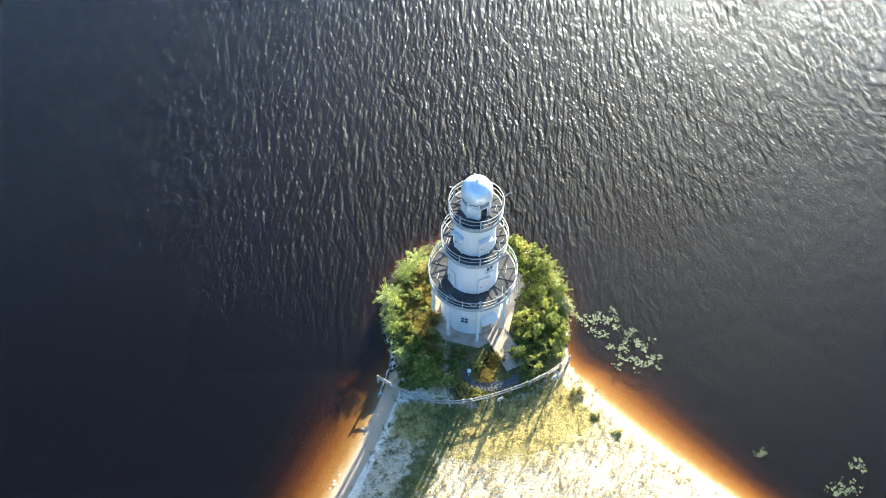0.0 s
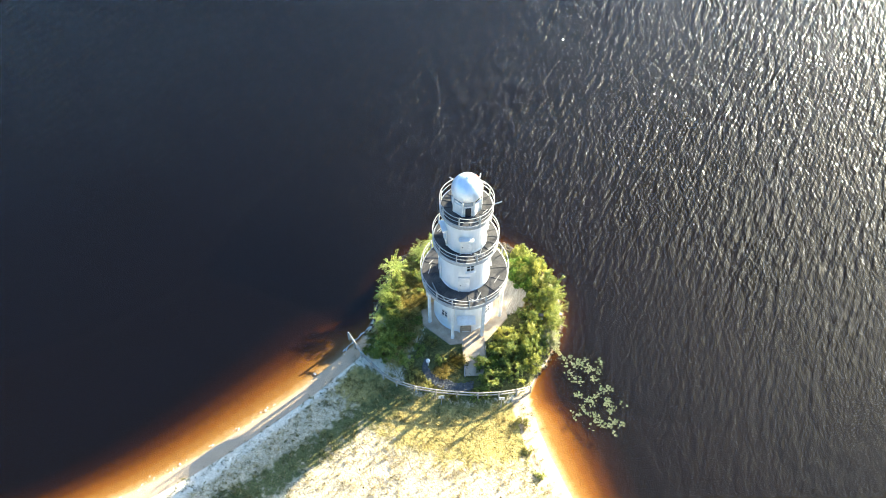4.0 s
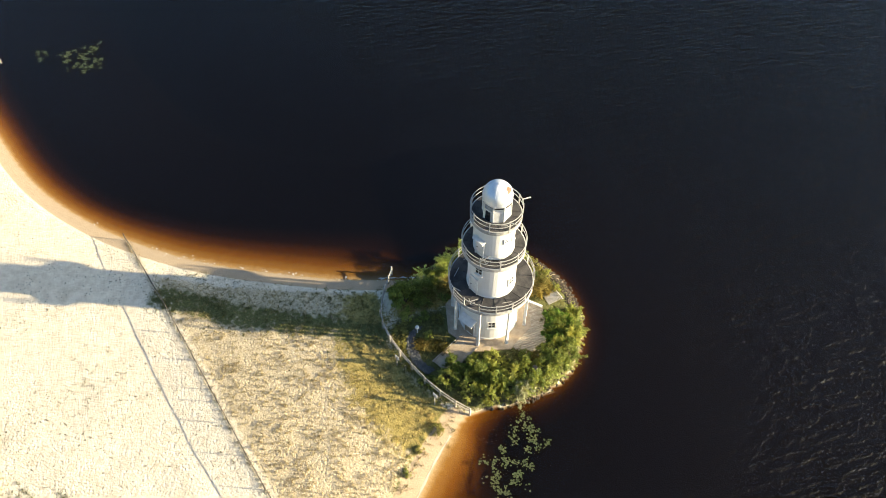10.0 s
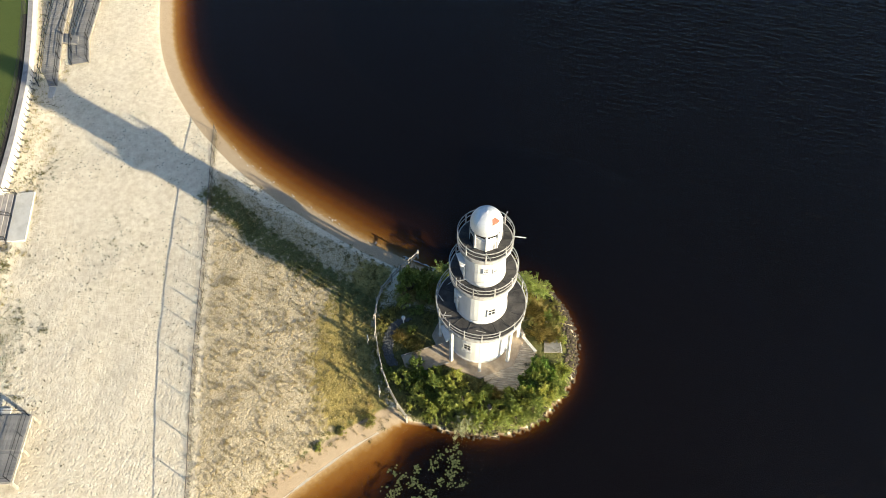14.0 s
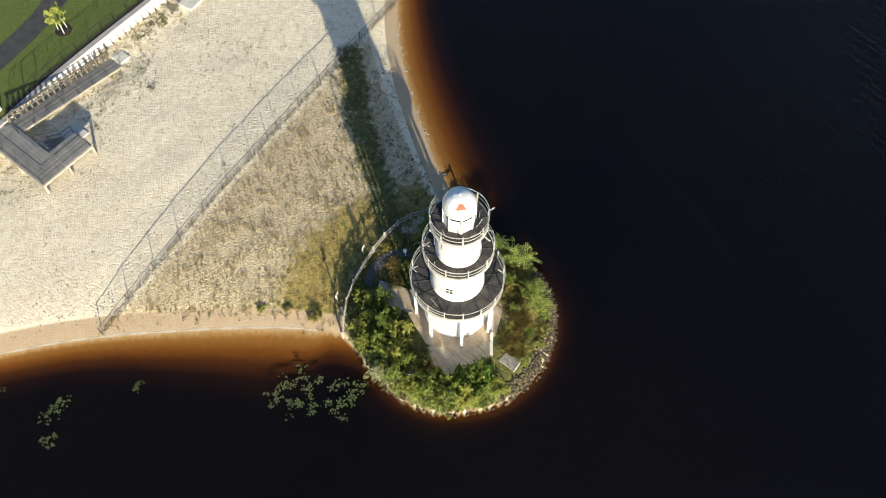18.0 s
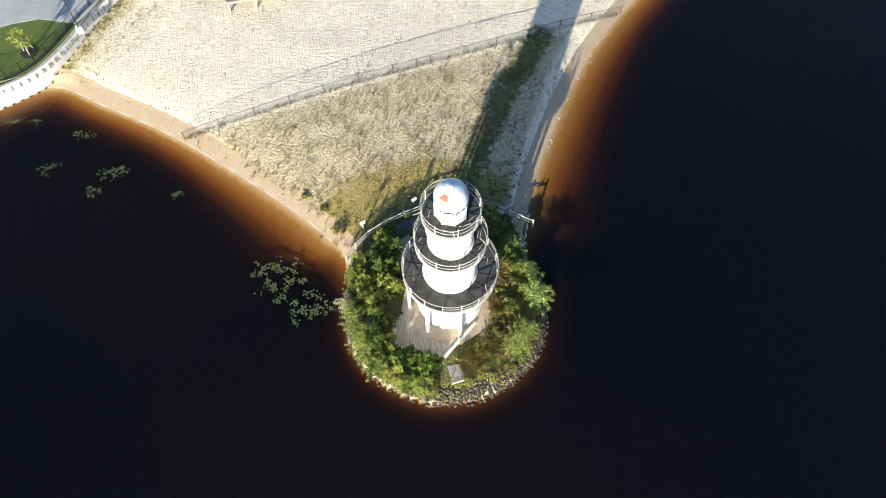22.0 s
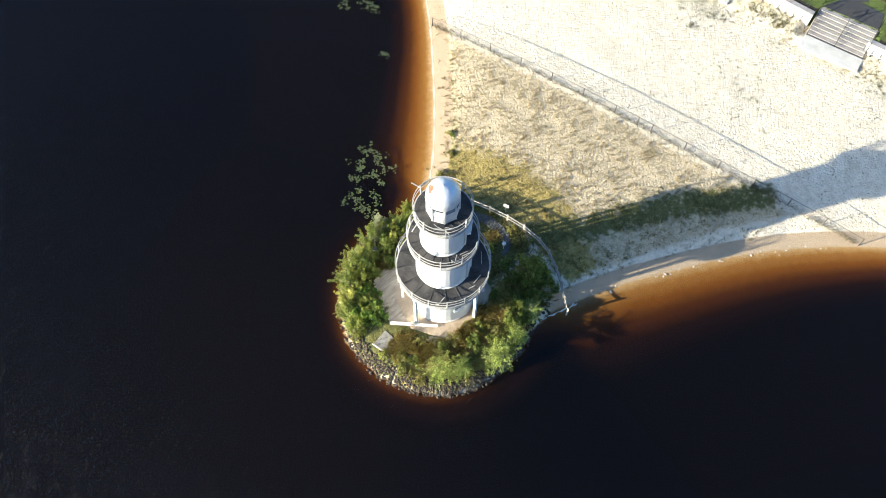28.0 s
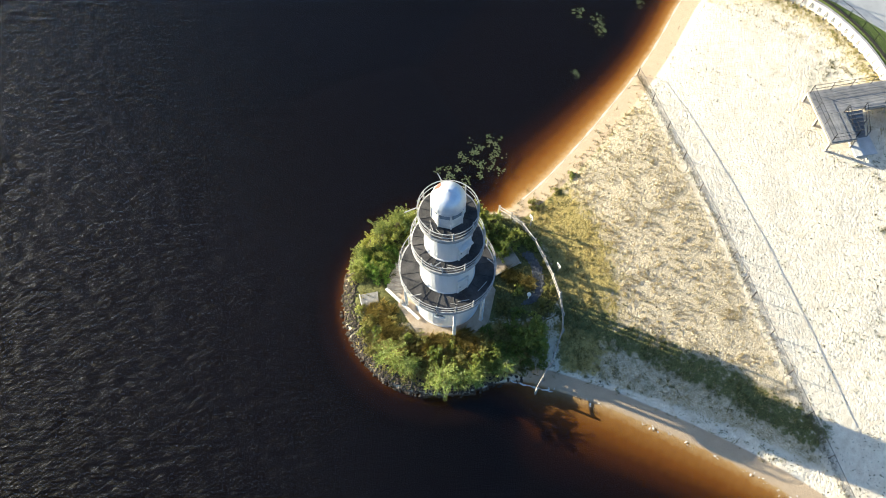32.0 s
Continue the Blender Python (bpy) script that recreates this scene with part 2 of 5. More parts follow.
STAIRWOOD = grained("pale_stair_planks", (0.30, 0.28, 0.27), (0.48, 0.45, 0.43), 1.6, 0.85, vary=0.2)
PLANK = grained("grey_planks", (0.17, 0.17, 0.175), (0.31, 0.30, 0.29), 1.6, 0.85, vary=0.35)
STONE = grained("riprap_stone", (0.035, 0.027, 0.019), (0.13, 0.102, 0.073), 3.0, 0.9, bump=0.6, dist=0.05, vary=0.5)
def broken_stone():
    n = Nodes("broken_stone", 0.9)
    rnd = n.tree.nodes.new("ShaderNodeNewGeometry").outputs["Random Per Island"]
    f = n.math("ADD", n.math("MULTIPLY", rnd, 0.75), n.math("MULTIPLY", n.noise(n.coords(), 9.0, 3), 0.25))
    n.color(n.ramp(f, [(0.15, (0.025, 0.02, 0.016)), (0.6, (0.07, 0.053, 0.037)), (0.95, (0.19, 0.15, 0.11))]))
    n.bump(n.noise(n.coords(), 30.0, 2), 0.4, 0.02)
    return n.mat


RUBBLE = broken_stone()
DARKSTONE = grained("dark_stone", (0.05, 0.055, 0.06), (0.15, 0.155, 0.16), 4.0, 0.8, bump=0.6, dist=0.05)
STEEL = grained("galvanised_steel", (0.07, 0.058, 0.048), (0.15, 0.128, 0.108), 5.0, 0.6, 0.3, bump=0.1)
BLACKMETAL = grained("black_metal", (0.012, 0.012, 0.013), (0.03, 0.03, 0.03), 5.0, 0.5, bump=0.1)
GLASSDARK = grained("dark_glass", (0.015, 0.017, 0.02), (0.035, 0.038, 0.04), 1.0, 0.12, bump=0.0)
BROWNWOOD = grained("brown_timber", (0.085, 0.07, 0.055), (0.20, 0.168, 0.132), 3.5, 0.85, vary=0.3)
DOORBROWN = grained("worn_brown_door", (0.22, 0.17, 0.12), (0.38, 0.31, 0.23), 3.0, 0.8)
RUST = grained("red_oxide_hole", (0.20, 0.07, 0.04), (0.40, 0.16, 0.10), 3.0, 0.8)
VINYL = grained("white_vinyl", (0.60, 0.58, 0.54), (0.80, 0.78, 0.74), 1.5, 0.6, bump=0.1)
ASPHALT = grained("asphalt", (0.035, 0.036, 0.04), (0.065, 0.065, 0.07), 1.2, 0.9)
PLAZA = grained("plaza_concrete", (0.33, 0.33, 0.33), (0.45, 0.45, 0.44), 0.6, 0.9)
MULCH = grained("mulch", (0.016, 0.013, 0.011), (0.045, 0.036, 0.03), 6.0, 0.95, bump=0.8, dist=0.05)
BARK = grained("bark", (0.07, 0.05, 0.035), (0.17, 0.125, 0.09), 5.0, 0.9, bump=0.6)
FELTSEAM = grained("felt_seam", (0.02, 0.02, 0.02), (0.05, 0.05, 0.05), 3.0, 0.85)
PALEGLASS = grained("pale_glass", (0.16, 0.20, 0.25), (0.30, 0.35, 0.40), 2.0, 0.15, bump=0.0)
DARKPILE = grained("dark_pile", (0.05, 0.05, 0.055), (0.13, 0.125, 0.12), 3.0, 0.85)
CAPWOOD = grained("bulkhead_cap", (0.30, 0.285, 0.285), (0.47, 0.445, 0.435), 2.0, 0.85, vary=0.2)
SANDPALE = grained("washed_sand", (0.62, 0.53, 0.40), (0.80, 0.71, 0.57), 4.0, 0.9)
DEBRIS = grained("pale_debris", (0.55, 0.52, 0.46), (0.78, 0.76, 0.70), 4.0, 0.8)
LITTER = leafy("dry_litter", [(0.2, (0.04, 0.038, 0.02)), (0.5, (0.10, 0.09, 0.045)), (0.85, (0.2, 0.165, 0.085))], 0.9)
GOLDBLADE = leafy("golden_blade", [(0.2, (0.10, 0.085, 0.025)), (0.5, (0.34, 0.27, 0.085)), (0.85, (0.66, 0.56, 0.25))], 0.8, 0.5)
LEAF_S = leafy("leaf_sumac", [(0.2, (0.12, 0.18, 0.028)), (0.5, (0.31, 0.41, 0.07)), (0.85, (0.56, 0.62, 0.2))], 0.45, 0.3)
LEAF_A = leafy("leaf_green", [(0.2, (0.024, 0.047, 0.01)), (0.5, (0.13, 0.195, 0.035)), (0.8, (0.36, 0.41, 0.085))])
LEAF_B = leafy("leaf_yellowgreen", [(0.2, (0.05, 0.075, 0.014)), (0.5, (0.23, 0.29, 0.048)), (0.8, (0.53, 0.56, 0.14))])
LEAF_W = leafy("leaf_silvery", [(0.2, (0.16, 0.19, 0.09)), (0.5, (0.33, 0.36, 0.20)), (0.85, (0.58, 0.58, 0.42))])
LEAF_V = leafy("leaf_vine", [(0.2, (0.03, 0.07, 0.012)), (0.5, (0.125, 0.24, 0.03)), (0.85, (0.31, 0.46, 0.075))])
LEAF_C = leafy("leaf_dull", [(0.2, (0.075, 0.09, 0.022)), (0.5, (0.215, 0.225, 0.06)), (0.85, (0.45, 0.42, 0.14))], 0.6, 0.42)
LILYLEAF = leafy("lily_pad", [(0.2, (0.036, 0.054, 0.02)), (0.5, (0.088, 0.115, 0.042)), (0.85, (0.18, 0.21, 0.088))], 0.33)
DRYBLADE = leafy("dry_blade", [(0.2, (0.20, 0.15, 0.06)), (0.5, (0.38, 0.31, 0.16)), (0.85, (0.55, 0.47, 0.28))], 0.8, 0.45)
GREENBLADE = leafy("green_blade", [(0.2, (0.05, 0.065, 0.018)), (0.5, (0.12, 0.125, 0.035)), (0.85, (0.22, 0.19, 0.07))], 0.8)


# ---- mesh tools ----
class Shape:
    """Vertices and faces of one mesh."""

    def __init__(self):
        self.v, self.f = [], []

    def faces(self, verts, faces):
        k = len(self.v)
        self.v += [tuple(p) for p in verts]
        self.f += [tuple(i + k for i in f) for f in faces]
        return self

    def box(self, x, y, z, sx, sy, sz, turn=0.0, bevel=0.0):
        """A box on its base centre, turned about z by degrees, its top edges cut back by bevel."""
        c, s = math.cos(radians(turn)), math.sin(radians(turn))

        def at(px, py, pz):
            return (x + c * px - s * py, y + s * px + c * py, z + pz)

        hx, hy, b = sx / 2, sy / 2, bevel
        lv = [(hx, hy, 0)] + ([(hx, hy, sz - b), (hx - b, hy - b, sz)] if b else [(hx, hy, sz)])
        rings = [[at(-a, -q, w), at(a, -q, w), at(a, q, w), at(-a, q, w)] for a, q, w in lv]
        return self.loft(rings)

    def loft(self, rings, caps=True, closed=True):
        n, k = len(rings[0]), len(self.v)
        for r in rings:
            self.v += [tuple(p) for p in r]
        for j in range(len(rings) - 1):
            for i in range(n if closed else n - 1):
                a, b = k + j * n + i, k + j * n + (i + 1) % n
                self.f.append((a, b, b + n, a + n))
        if caps:
            self.f.append(tuple(k + i for i in reversed(range(n))))
            self.f.append(tuple(k + (len(rings) - 1) * n + i for i in range(n)))
        return self

    def tube(self, points, r, n=6, r2=None, square=False):
        """A bar along points."""
        pts = [Vector(p) for p in points]
        rings = []
        for i, p in enumerate(pts):
            d = (pts[min(i + 1, len(pts) - 1)] - pts[max(i - 1, 0)]).normalized()
            side = d.cross(Vector((0, 0, 1)))
            side = Vector((1, 0, 0)) if side.length < 1e-3 else side.normalized()
            up = side.cross(d)
            q = r if r2 is None else r + (r2 - r) * i / max(1, len(pts) - 1)
            rings.append([p + q * (math.cos(a) * side + math.sin(a) * up) for a in [2 * math.pi * (j + (0.5 if square else 0)) / n for j in range(n)]])
        return self.loft(rings)

    def lathe(self, profile, n=32, start=0.0, x=0.0, y=0.0, caps=True):
        """A turned body: (radius, z) from bottom to top."""
        return self.loft([[(x + r * math.cos(start + 2 * math.pi * i / n), y + r * math.sin(start + 2 * math.pi * i / n), z) for i in range(n)] for r, z in profile], caps)

    def prism(self, outline, z0, z1, bevel=0.0):
        cx, cy = sum(p[0] for p in outline) / len(outline), sum(p[1] for p in outline) / len(outline)
        rings = [[(x, y, z0) for x, y in outline], [(x, y, z1 - bevel) for x, y in outline]]
        if bevel:
            rings.append([(x + (cx - x) * bevel / max(0.2, math.hypot(cx - x, cy - y)), y + (cy - y) * bevel / max(0.2, math.hypot(cx - x, cy - y)), z1) for x, y in outline])
        return self.loft(rings)

    def mesh(self, name, material, smooth=False):
        me = bpy.data.meshes.new(name)
        me.from_pydata(self.v, [], self.f)
        me.materials.append(material)
        if smooth:
            me.polygons.foreach_set("use_smooth", [True] * len(me.polygons))
        me.update()
        return me


def part(name, shape, material, parent=None, label="", smooth=False):
    """One mesh object under a thing or a part."""
    me = shape if isinstance(shape, bpy.types.Mesh) else shape.mesh(name, material, smooth)
    ob = new(name, me)
    ob.parent = parent
    if label:
        tagged(ob, label)
    return ob


def thing(name, label, category, place=(0, 0, 0), turn=0.0, group="", kind=""):
    ob = new(name)
    ob.matrix_world = pose(*place, 0, 0, turn)
    return tagged(ob, label, category, group, kind)


def solid(name, shape, material, label, category="", group="", kind="", smooth=False):
    return tagged(part(name, shape, material, None, "", smooth), label, category, group, kind)


def quads(name, verts, material, normals=None):
    """A mesh of loose quads: verts (n, 4, 3)."""
    n = len(verts)
    me = bpy.data.meshes.new(name)
    me.vertices.add(n * 4), me.loops.add(n * 4), me.polygons.add(n)
    me.vertices.foreach_set("co", np.asarray(verts, dtype=np.float32).ravel())
    me.loops.foreach_set("vertex_index", np.arange(n * 4, dtype=np.int32))
    me.polygons.foreach_set("loop_start", np.arange(n, dtype=np.int32) * 4)
    me.materials.append(material)
    me.update(calc_edges=True)
    return me


def rows_to_line(x, y, line):
    """Distance from points to a polyline, and the side (positive: to its left)."""
    best, side = np.full(x.shape, 1e9), np.zeros(x.shape)
    for (ax, ay), (bx, by) in zip(line[:-1], line[1:]):
        dx, dy = bx - ax, by - ay
        t = np.clip(((x - ax) * dx + (y - ay) * dy) / (dx * dx + dy * dy), 0, 1)
        d = np.hypot(x - ax - t * dx, y - ay - t * dy)
        near = d < best
        best = np.where(near, d, best)
        side = np.where(near, np.sign(dx * (y - ay) - dy * (x - ax)), side)
    return best, side


def inside(x, y, poly):
    hit = np.zeros(x.shape, bool)
    for (ax, ay), (bx, by) in zip(poly, poly[1:] + poly[:1]):
        cross = ((ay > y) != (by > y)) & (x < (bx - ax) * (y - ay) / ((by - ay) or 1e-9) + ax)
        hit ^= cross
    return hit


def curve_through(points, step):
    """A smooth line through plan points, at even steps."""
    p = np.array(points, float)
    out = []
    for i in range(len(p) - 1):
        a, b, c, d = p[max(i - 1, 0)], p[i], p[i + 1], p[min(i + 2, len(p) - 1)]
        for t in np.linspace(0, 1, 8, endpoint=False):
            out.append(0.5 * (2 * b + (c - a) * t + (2 * a - 5 * b + 4 * c - d) * t * t + (3 * b - a - 3 * c + d) * t ** 3))
    out = np.array(out + [p[-1]])
    s = np.concatenate([[0], np.cumsum(np.hypot(*np.diff(out, axis=0).T))])
    n = max(1, round(s[-1] / step))
    q = np.linspace(0, s[-1], n + 1)
    return [(float(a), float(b)) for a, b in zip(np.interp(q, s, out[:, 0]), np.interp(q, s, out[:, 1]))]


def offset_line(line, d):
    out = []
    for i, (x, y) in enumerate(line):
        a, b = line[max(i - 1, 0)], line[min(i + 1, len(line) - 1)]
        dx, dy = b[0] - a[0], b[1] - a[1]
        l = math.hypot(dx, dy)
        out.append((x - dy / l * d, y + dx / l * d))
    return out


# ---- ground, lake ----
SHORE = curve_through([(90, -26), (60, -25), (41.2, -24.8), (37.5, -25.7), (33.5, -26.3), (29.5, -23.8), (25.2, -21.1), (21.5, -18.4), (17.8, -15.3), (14.4, -12.3), (11.1, -9.1), (9.3, -7.0), (8.1, -5.4),
         (8.1, -2.8), (8.5, -0.5), (8.4, 1.5), (7.9, 3.3), (7.0, 4.9), (5.3, 6.5), (3.3, 7.7), (1.5, 8.2), (-0.2, 8.3), (-2, 8.0), (-3.7, 7.3), (-5.3, 6.2), (-6.4, 5.0),
         (-7.3, 3.1), (-7.6, 1.0), (-7.6, -1.0), (-7.0, -3.3), (-6.8, -5.2), (-7.5, -7.3), (-9.2, -11.5), (-10.6, -14.3), (-12.2, -17.3), (-14.0, -20.4), (-16.3, -23.8), (-19.3, -27.4), (-22.8, -30.9),
         (-27.7, -34.6), (-33.0, -37.4), (-40.0, -39.8), (-48.0, -42.2), (-60, -45), (-90, -50)], 0.5)
LAND = SHORE + [(-900, -60), (-900, -900), (900, -900), (900, -26)]
BULKHEAD = curve_through([(90, -25.6), (60, -24.0), (41.2, -24.1), (38.1, -24.7), (34.9, -26.3), (32.8, -28.6), (30.2, -32.6), (27.0, -36.6), (22.9, -39.2), (18.3, -40.6), (12, -42.1), (5.7, -43.2), (-4.0, -44.6),
            (-12.6, -46.3), (-17.6, -47.5), (-24, -49.3), (-32, -52.2), (-43, -56.5), (-60, -62), (-90, -70)], 0.8)
LAWN_Z = 2.2
STAIR_PIT = [(-3.3, -43.2), (-3.4, -46.1), (-8.9, -47.5), (-9.7, -44.8)]


def ease(a, b, v):
    t = np.clip((v - a) / (b - a), 0, 1)
    return t * t * (3 - 2 * t)


def ground_height(x, y):
    """Height of the ground sheet, and how far inland of the waterline."""
    x, y = np.asarray(x, float), np.asarray(y, float)
    d, _ = rows_to_line(x, y, SHORE)
    d = np.where(inside(x, y, LAND), d, -d)
    isle = 1 - ease(7.6, 10.5, np.hypot(x - 0.4, y - 0.2))
    beach = 0.75 * (1 - np.exp(-np.maximum(d, 0) / 3.2)) + 0.012 * np.clip(d, 0, 14)
    mound = 0.95 * (1 - np.exp(-np.maximum(d, 0) / 0.8))
    z = np.where(d > 0, beach * (1 - isle) + mound * isle, 0)
    fall = 0.17 * np.maximum(-d, 0) * (1 - isle) + 0.55 * np.maximum(-d, 0) * isle
    z = np.where(d > 0, z, -np.minimum(fall, 3.0))
    w, side = rows_to_line(x, y, BULKHEAD)
    s = w * side
    z = np.where((d > -2) | (s > 0), z + (LAWN_Z - z) * ease(0.15, 0.6, s), z)
    z = np.where((s < 0.15) & (d > 1), z + 0.26 * ease(-3.0, -0.3, s), z)
    pit = inside(x, y, STAIR_PIT)
    z = np.where(pit, np.minimum(z, 0.7), z)
    return z, d, s, isle


def axis(lo, hi, step, far):
    mid = list(np.arange(lo, hi, step))
    out = [hi + (far - hi) * (i / 14) ** 2.2 for i in range(15)]
    back = [lo - (far + lo) * (i / 14) ** 2.2 for i in range(14, 0, -1)]
    return np.array(back + mid + out)


gx, gy = axis(-52, 44, 0.34, 900), axis(-60, 13, 0.34, 900)
GX, GY = np.meshgrid(gx, gy)
gz, gd, gs, gi = ground_height(GX, GY)
DUNE = [noise.noise((x * 0.35, y * 0.35, 0.0)) for x, y in zip(GX.ravel(), GY.ravel())]
gz = gz + np.array(DUNE).reshape(gz.shape) * 0.055 * ease(0.5, 3, gd) * (1 - ease(-0.8, 0.0, gs))
gw = len(gx)
me = bpy.data.meshes.new("ground")
me.from_pydata(np.stack([GX, GY, gz], -1).reshape(-1, 3).tolist(), [], [(j * gw + i, j * gw + i + 1, (j + 1) * gw + i + 1, (j + 1) * gw + i) for j in range(len(gy) - 1) for i in range(gw - 1)])
FENCE_LINE = [(21.6, -18.9), (15.6, -20.3), (7.4, -22.4), (-9.7, -26.2), (-20.6, -28.9)]
MEADOW = [(21.6, -18.9), (7.4, -22.4), (-9.7, -26.2), (-16.0, -27.6), (-12.0, -21.0), (-8.2, -12.5), (-6.5, -8.0), (0, -8.5), (7.6, -5.8), (11, -9.8), (17.6, -16.4)]


def layers(x, y, d, s, isle):
    """How much of each cover lies at a place, from 0 to 1."""
    dist, _ = rows_to_line(x, y, MEADOW + MEADOW[:1])
    m = np.where(inside(x, y, MEADOW), dist, -dist)
    dry = ease(-0.6, 1.6, m)
    strip, _ = rows_to_line(x, y, [(-1.5, -9.5), (-4.2, -14.0), (-7.5, -20.0), (-12.2, -26.6)])
    rim, _ = rows_to_line(x, y, [(7.6, -7.6), (9.0, -9.6), (13.0, -13.3), (17.6, -17.0)])
    near = ease(16.0, 8.5, np.hypot(x, y)) * ease(-1, 0.5, m)
    green = np.maximum.reduce([0.69 * ease(2.6, 0.4, strip), 0.47 * ease(1.3, 0.2, rim), 0.5 * near, isle * ease(-0.1, 0.25, d) * (1 - 0.75 * ease(-1.0, -3.0, x))])
    broad = 1.0 + 0.35 * ease(2.0, 14.0, x)
    wet = ease(1.75, 0.9, d / broad) * (1 - isle)
    green = np.maximum(green, 0.4 * ease(-2.4, -0.5, s) * (s < 0))
    lawn = ease(0.1, 0.7, s)
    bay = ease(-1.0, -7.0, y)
    # Light lost under water, by distance offshore; it goes into the bed's colour.
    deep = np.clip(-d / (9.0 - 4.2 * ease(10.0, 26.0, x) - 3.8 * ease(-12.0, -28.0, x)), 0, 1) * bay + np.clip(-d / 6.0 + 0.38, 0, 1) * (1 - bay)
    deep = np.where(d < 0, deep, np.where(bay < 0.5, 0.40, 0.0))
    gold = 0.95 * ease(18.5, 9.5, np.hypot(x - 1.5, y)) * ease(-0.4, 1.0, m) * (1 - isle) + 0.75 * isle * ease(-0.2, 0.2, d) * ease(-1.0, -3.0, x)
    gold = np.maximum(gold, 0.55 * ease(-3.4, -0.6, s) * (0.6 + 0.4 * ease(10.0, 20.0, x)))
    return dict(dry=dry, green=green, gold=gold, wet=np.where(d < 0, 1, wet), lawn=lawn, deep=deep, under=np.where((d < 0) & (lawn < 0.5), 1.0, 0.0))


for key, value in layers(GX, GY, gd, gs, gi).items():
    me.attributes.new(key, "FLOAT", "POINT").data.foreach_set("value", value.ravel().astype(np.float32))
me.polygons.foreach_set("use_smooth", [True] * len(me.polygons))
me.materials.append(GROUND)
tagged(new("ground", me), "pale sand beach with dry grass and a lake bed painted darker for light lost with depth", "ground", kind="structure")
water = Shape().faces([(-900, -200, 0), (900, -200, 0), (900, 900, 0), (-900, 900, 0)], [(0, 1, 2, 3)])
solid("water", water, WATER, "dark tannin-brown lake water with small wind ripples", "water", kind="structure").visible_shadow = False


def floor_at(x, y):
    return float(ground_height(np.array([x]), np.array([y]))[0][0])


# ---- lighthouse ----
TURN0 = radians(-83.5)


def ring_points(r, n, start=TURN0):
    return [(r * math.cos(start + 2 * math.pi * i / n), r * math.sin(start + 2 * math.pi * i / n)) for i in range(n)]


tower = thing("lighthouse", "white round lighthouse folly with three round galleries and a metal dome", "lighthouse", (0, 0, 0))
BASE = 1.05
TIERS = [(2.5, BASE, 6.35), (1.98, 6.5, 10.95), (1.58, 11.15, 14.75)]
DECKS = [(3.55, 6.5, 16), (2.55, 11.1, 10), (2.0, 14.9, 8)]
for r, z0, z1 in TIERS:
    part("tier_wall", Shape().lathe([(r + 0.07, z0), (r + 0.07, z0 + 0.12), (r, z0 + 0.16), (r, z1)], 40, TURN0), WALL, tower)
part("plinth", Shape().lathe([(3.95, 0.2), (3.95, BASE - 0.04), (3.9, BASE)], 8, TURN0), TANSLAB, tower, "tan concrete plinth")
for k in (0, 1, 2, 3, 4, 6, 7):
    a = TURN0 + k * math.pi / 4
    x, y = 3.25 * math.cos(a), 3.25 * math.sin(a)
    part("column", Shape().box(x, y, BASE, 0.22, 0.22, 5.2, math.degrees(a)).box(x, y, BASE, 0.27, 0.27, 0.14, math.degrees(a)).box(x, y, BASE + 4.85, 0.27, 0.27, 0.3, math.degrees(a)), WHITE, tower, "white square column")


def deck(r, z, n, wall_r):
    d = part("gallery", Shape().lathe([(r - 0.14, z - 0.42), (r - 0.02, z - 0.38), (r - 0.02, z - 0.24), (r - 0.05, z - 0.22), (r - 0.05, z - 0.16), (r, z - 0.14), (r, z - 0.02), (r - 0.03, z)], 48, TURN0), RAILWOOD, tower, "round gallery deck with weathered white fascia boards")
    part("roofing", Shape().lathe([(r - 0.1, z), (r - 0.1, z + 0.012)], 48, TURN0), DECKTOP, d, "worn black roofing felt")
    s = random.Random(n)
    for i in range(2 * n if n < 16 else n):
        a = TURN0 + 2 * math.pi * i / (2 * n if n < 16 else n) + s.uniform(-0.03, 0.03)
        part("felt_seam", Shape().tube([((wall_r + 0.05) * math.cos(a), (wall_r + 0.05) * math.sin(a), z + 0.015), ((r - 0.16) * math.cos(a), (r - 0.16) * math.sin(a), z + 0.015)], 0.03, 4), FELTSEAM, d)
    posts = ring_points(r - 0.04, n)
    for i, (x, y) in enumerate(posts):
        a = TURN0 + 2 * math.pi * i / n
        part("baluster_post", Shape().box(x, y, z - 0.3, 0.08, 0.08, 1.3 + s.uniform(-0.03, 0.03), math.degrees(a)), RAILWOOD, d)
    for h, t in ((0.95, 0.036), (0.52, 0.03)):
        for i in range(n):
            if s.random() < 0.06:
                continue
            e, f = s.uniform(-0.03, 0.03), s.uniform(-0.02, 0.02)
            arc = []
            for k in range(5):
                a = TURN0 + 2 * math.pi * (i + k / 4) / n
                arc.append((r * math.cos(a), r * math.sin(a), z + h + e * k / 4 + f))
            part("rail", Shape().tube(arc, t, 4, square=True), RAILWOOD, d)
    for i in range(4):
        a = s.uniform(0, 6.28)
        q = (wall_r + r) / 2 + s.uniform(-0.3, 0.3)
        b = a + s.uniform(0.15, 0.4)
        part("loose_board", Shape().tube([(q * math.cos(a), q * math.sin(a), z + 0.04), ((q + 0.2) * math.cos(b), (q + 0.2) * math.sin(b), z + 0.05)], 0.03, 4, square=True), RAILWOOD, d)


for (r, z, n), wr in zip(DECKS, (1.98, 1.58, 1.1)):
    deck(r, z, n, wr)


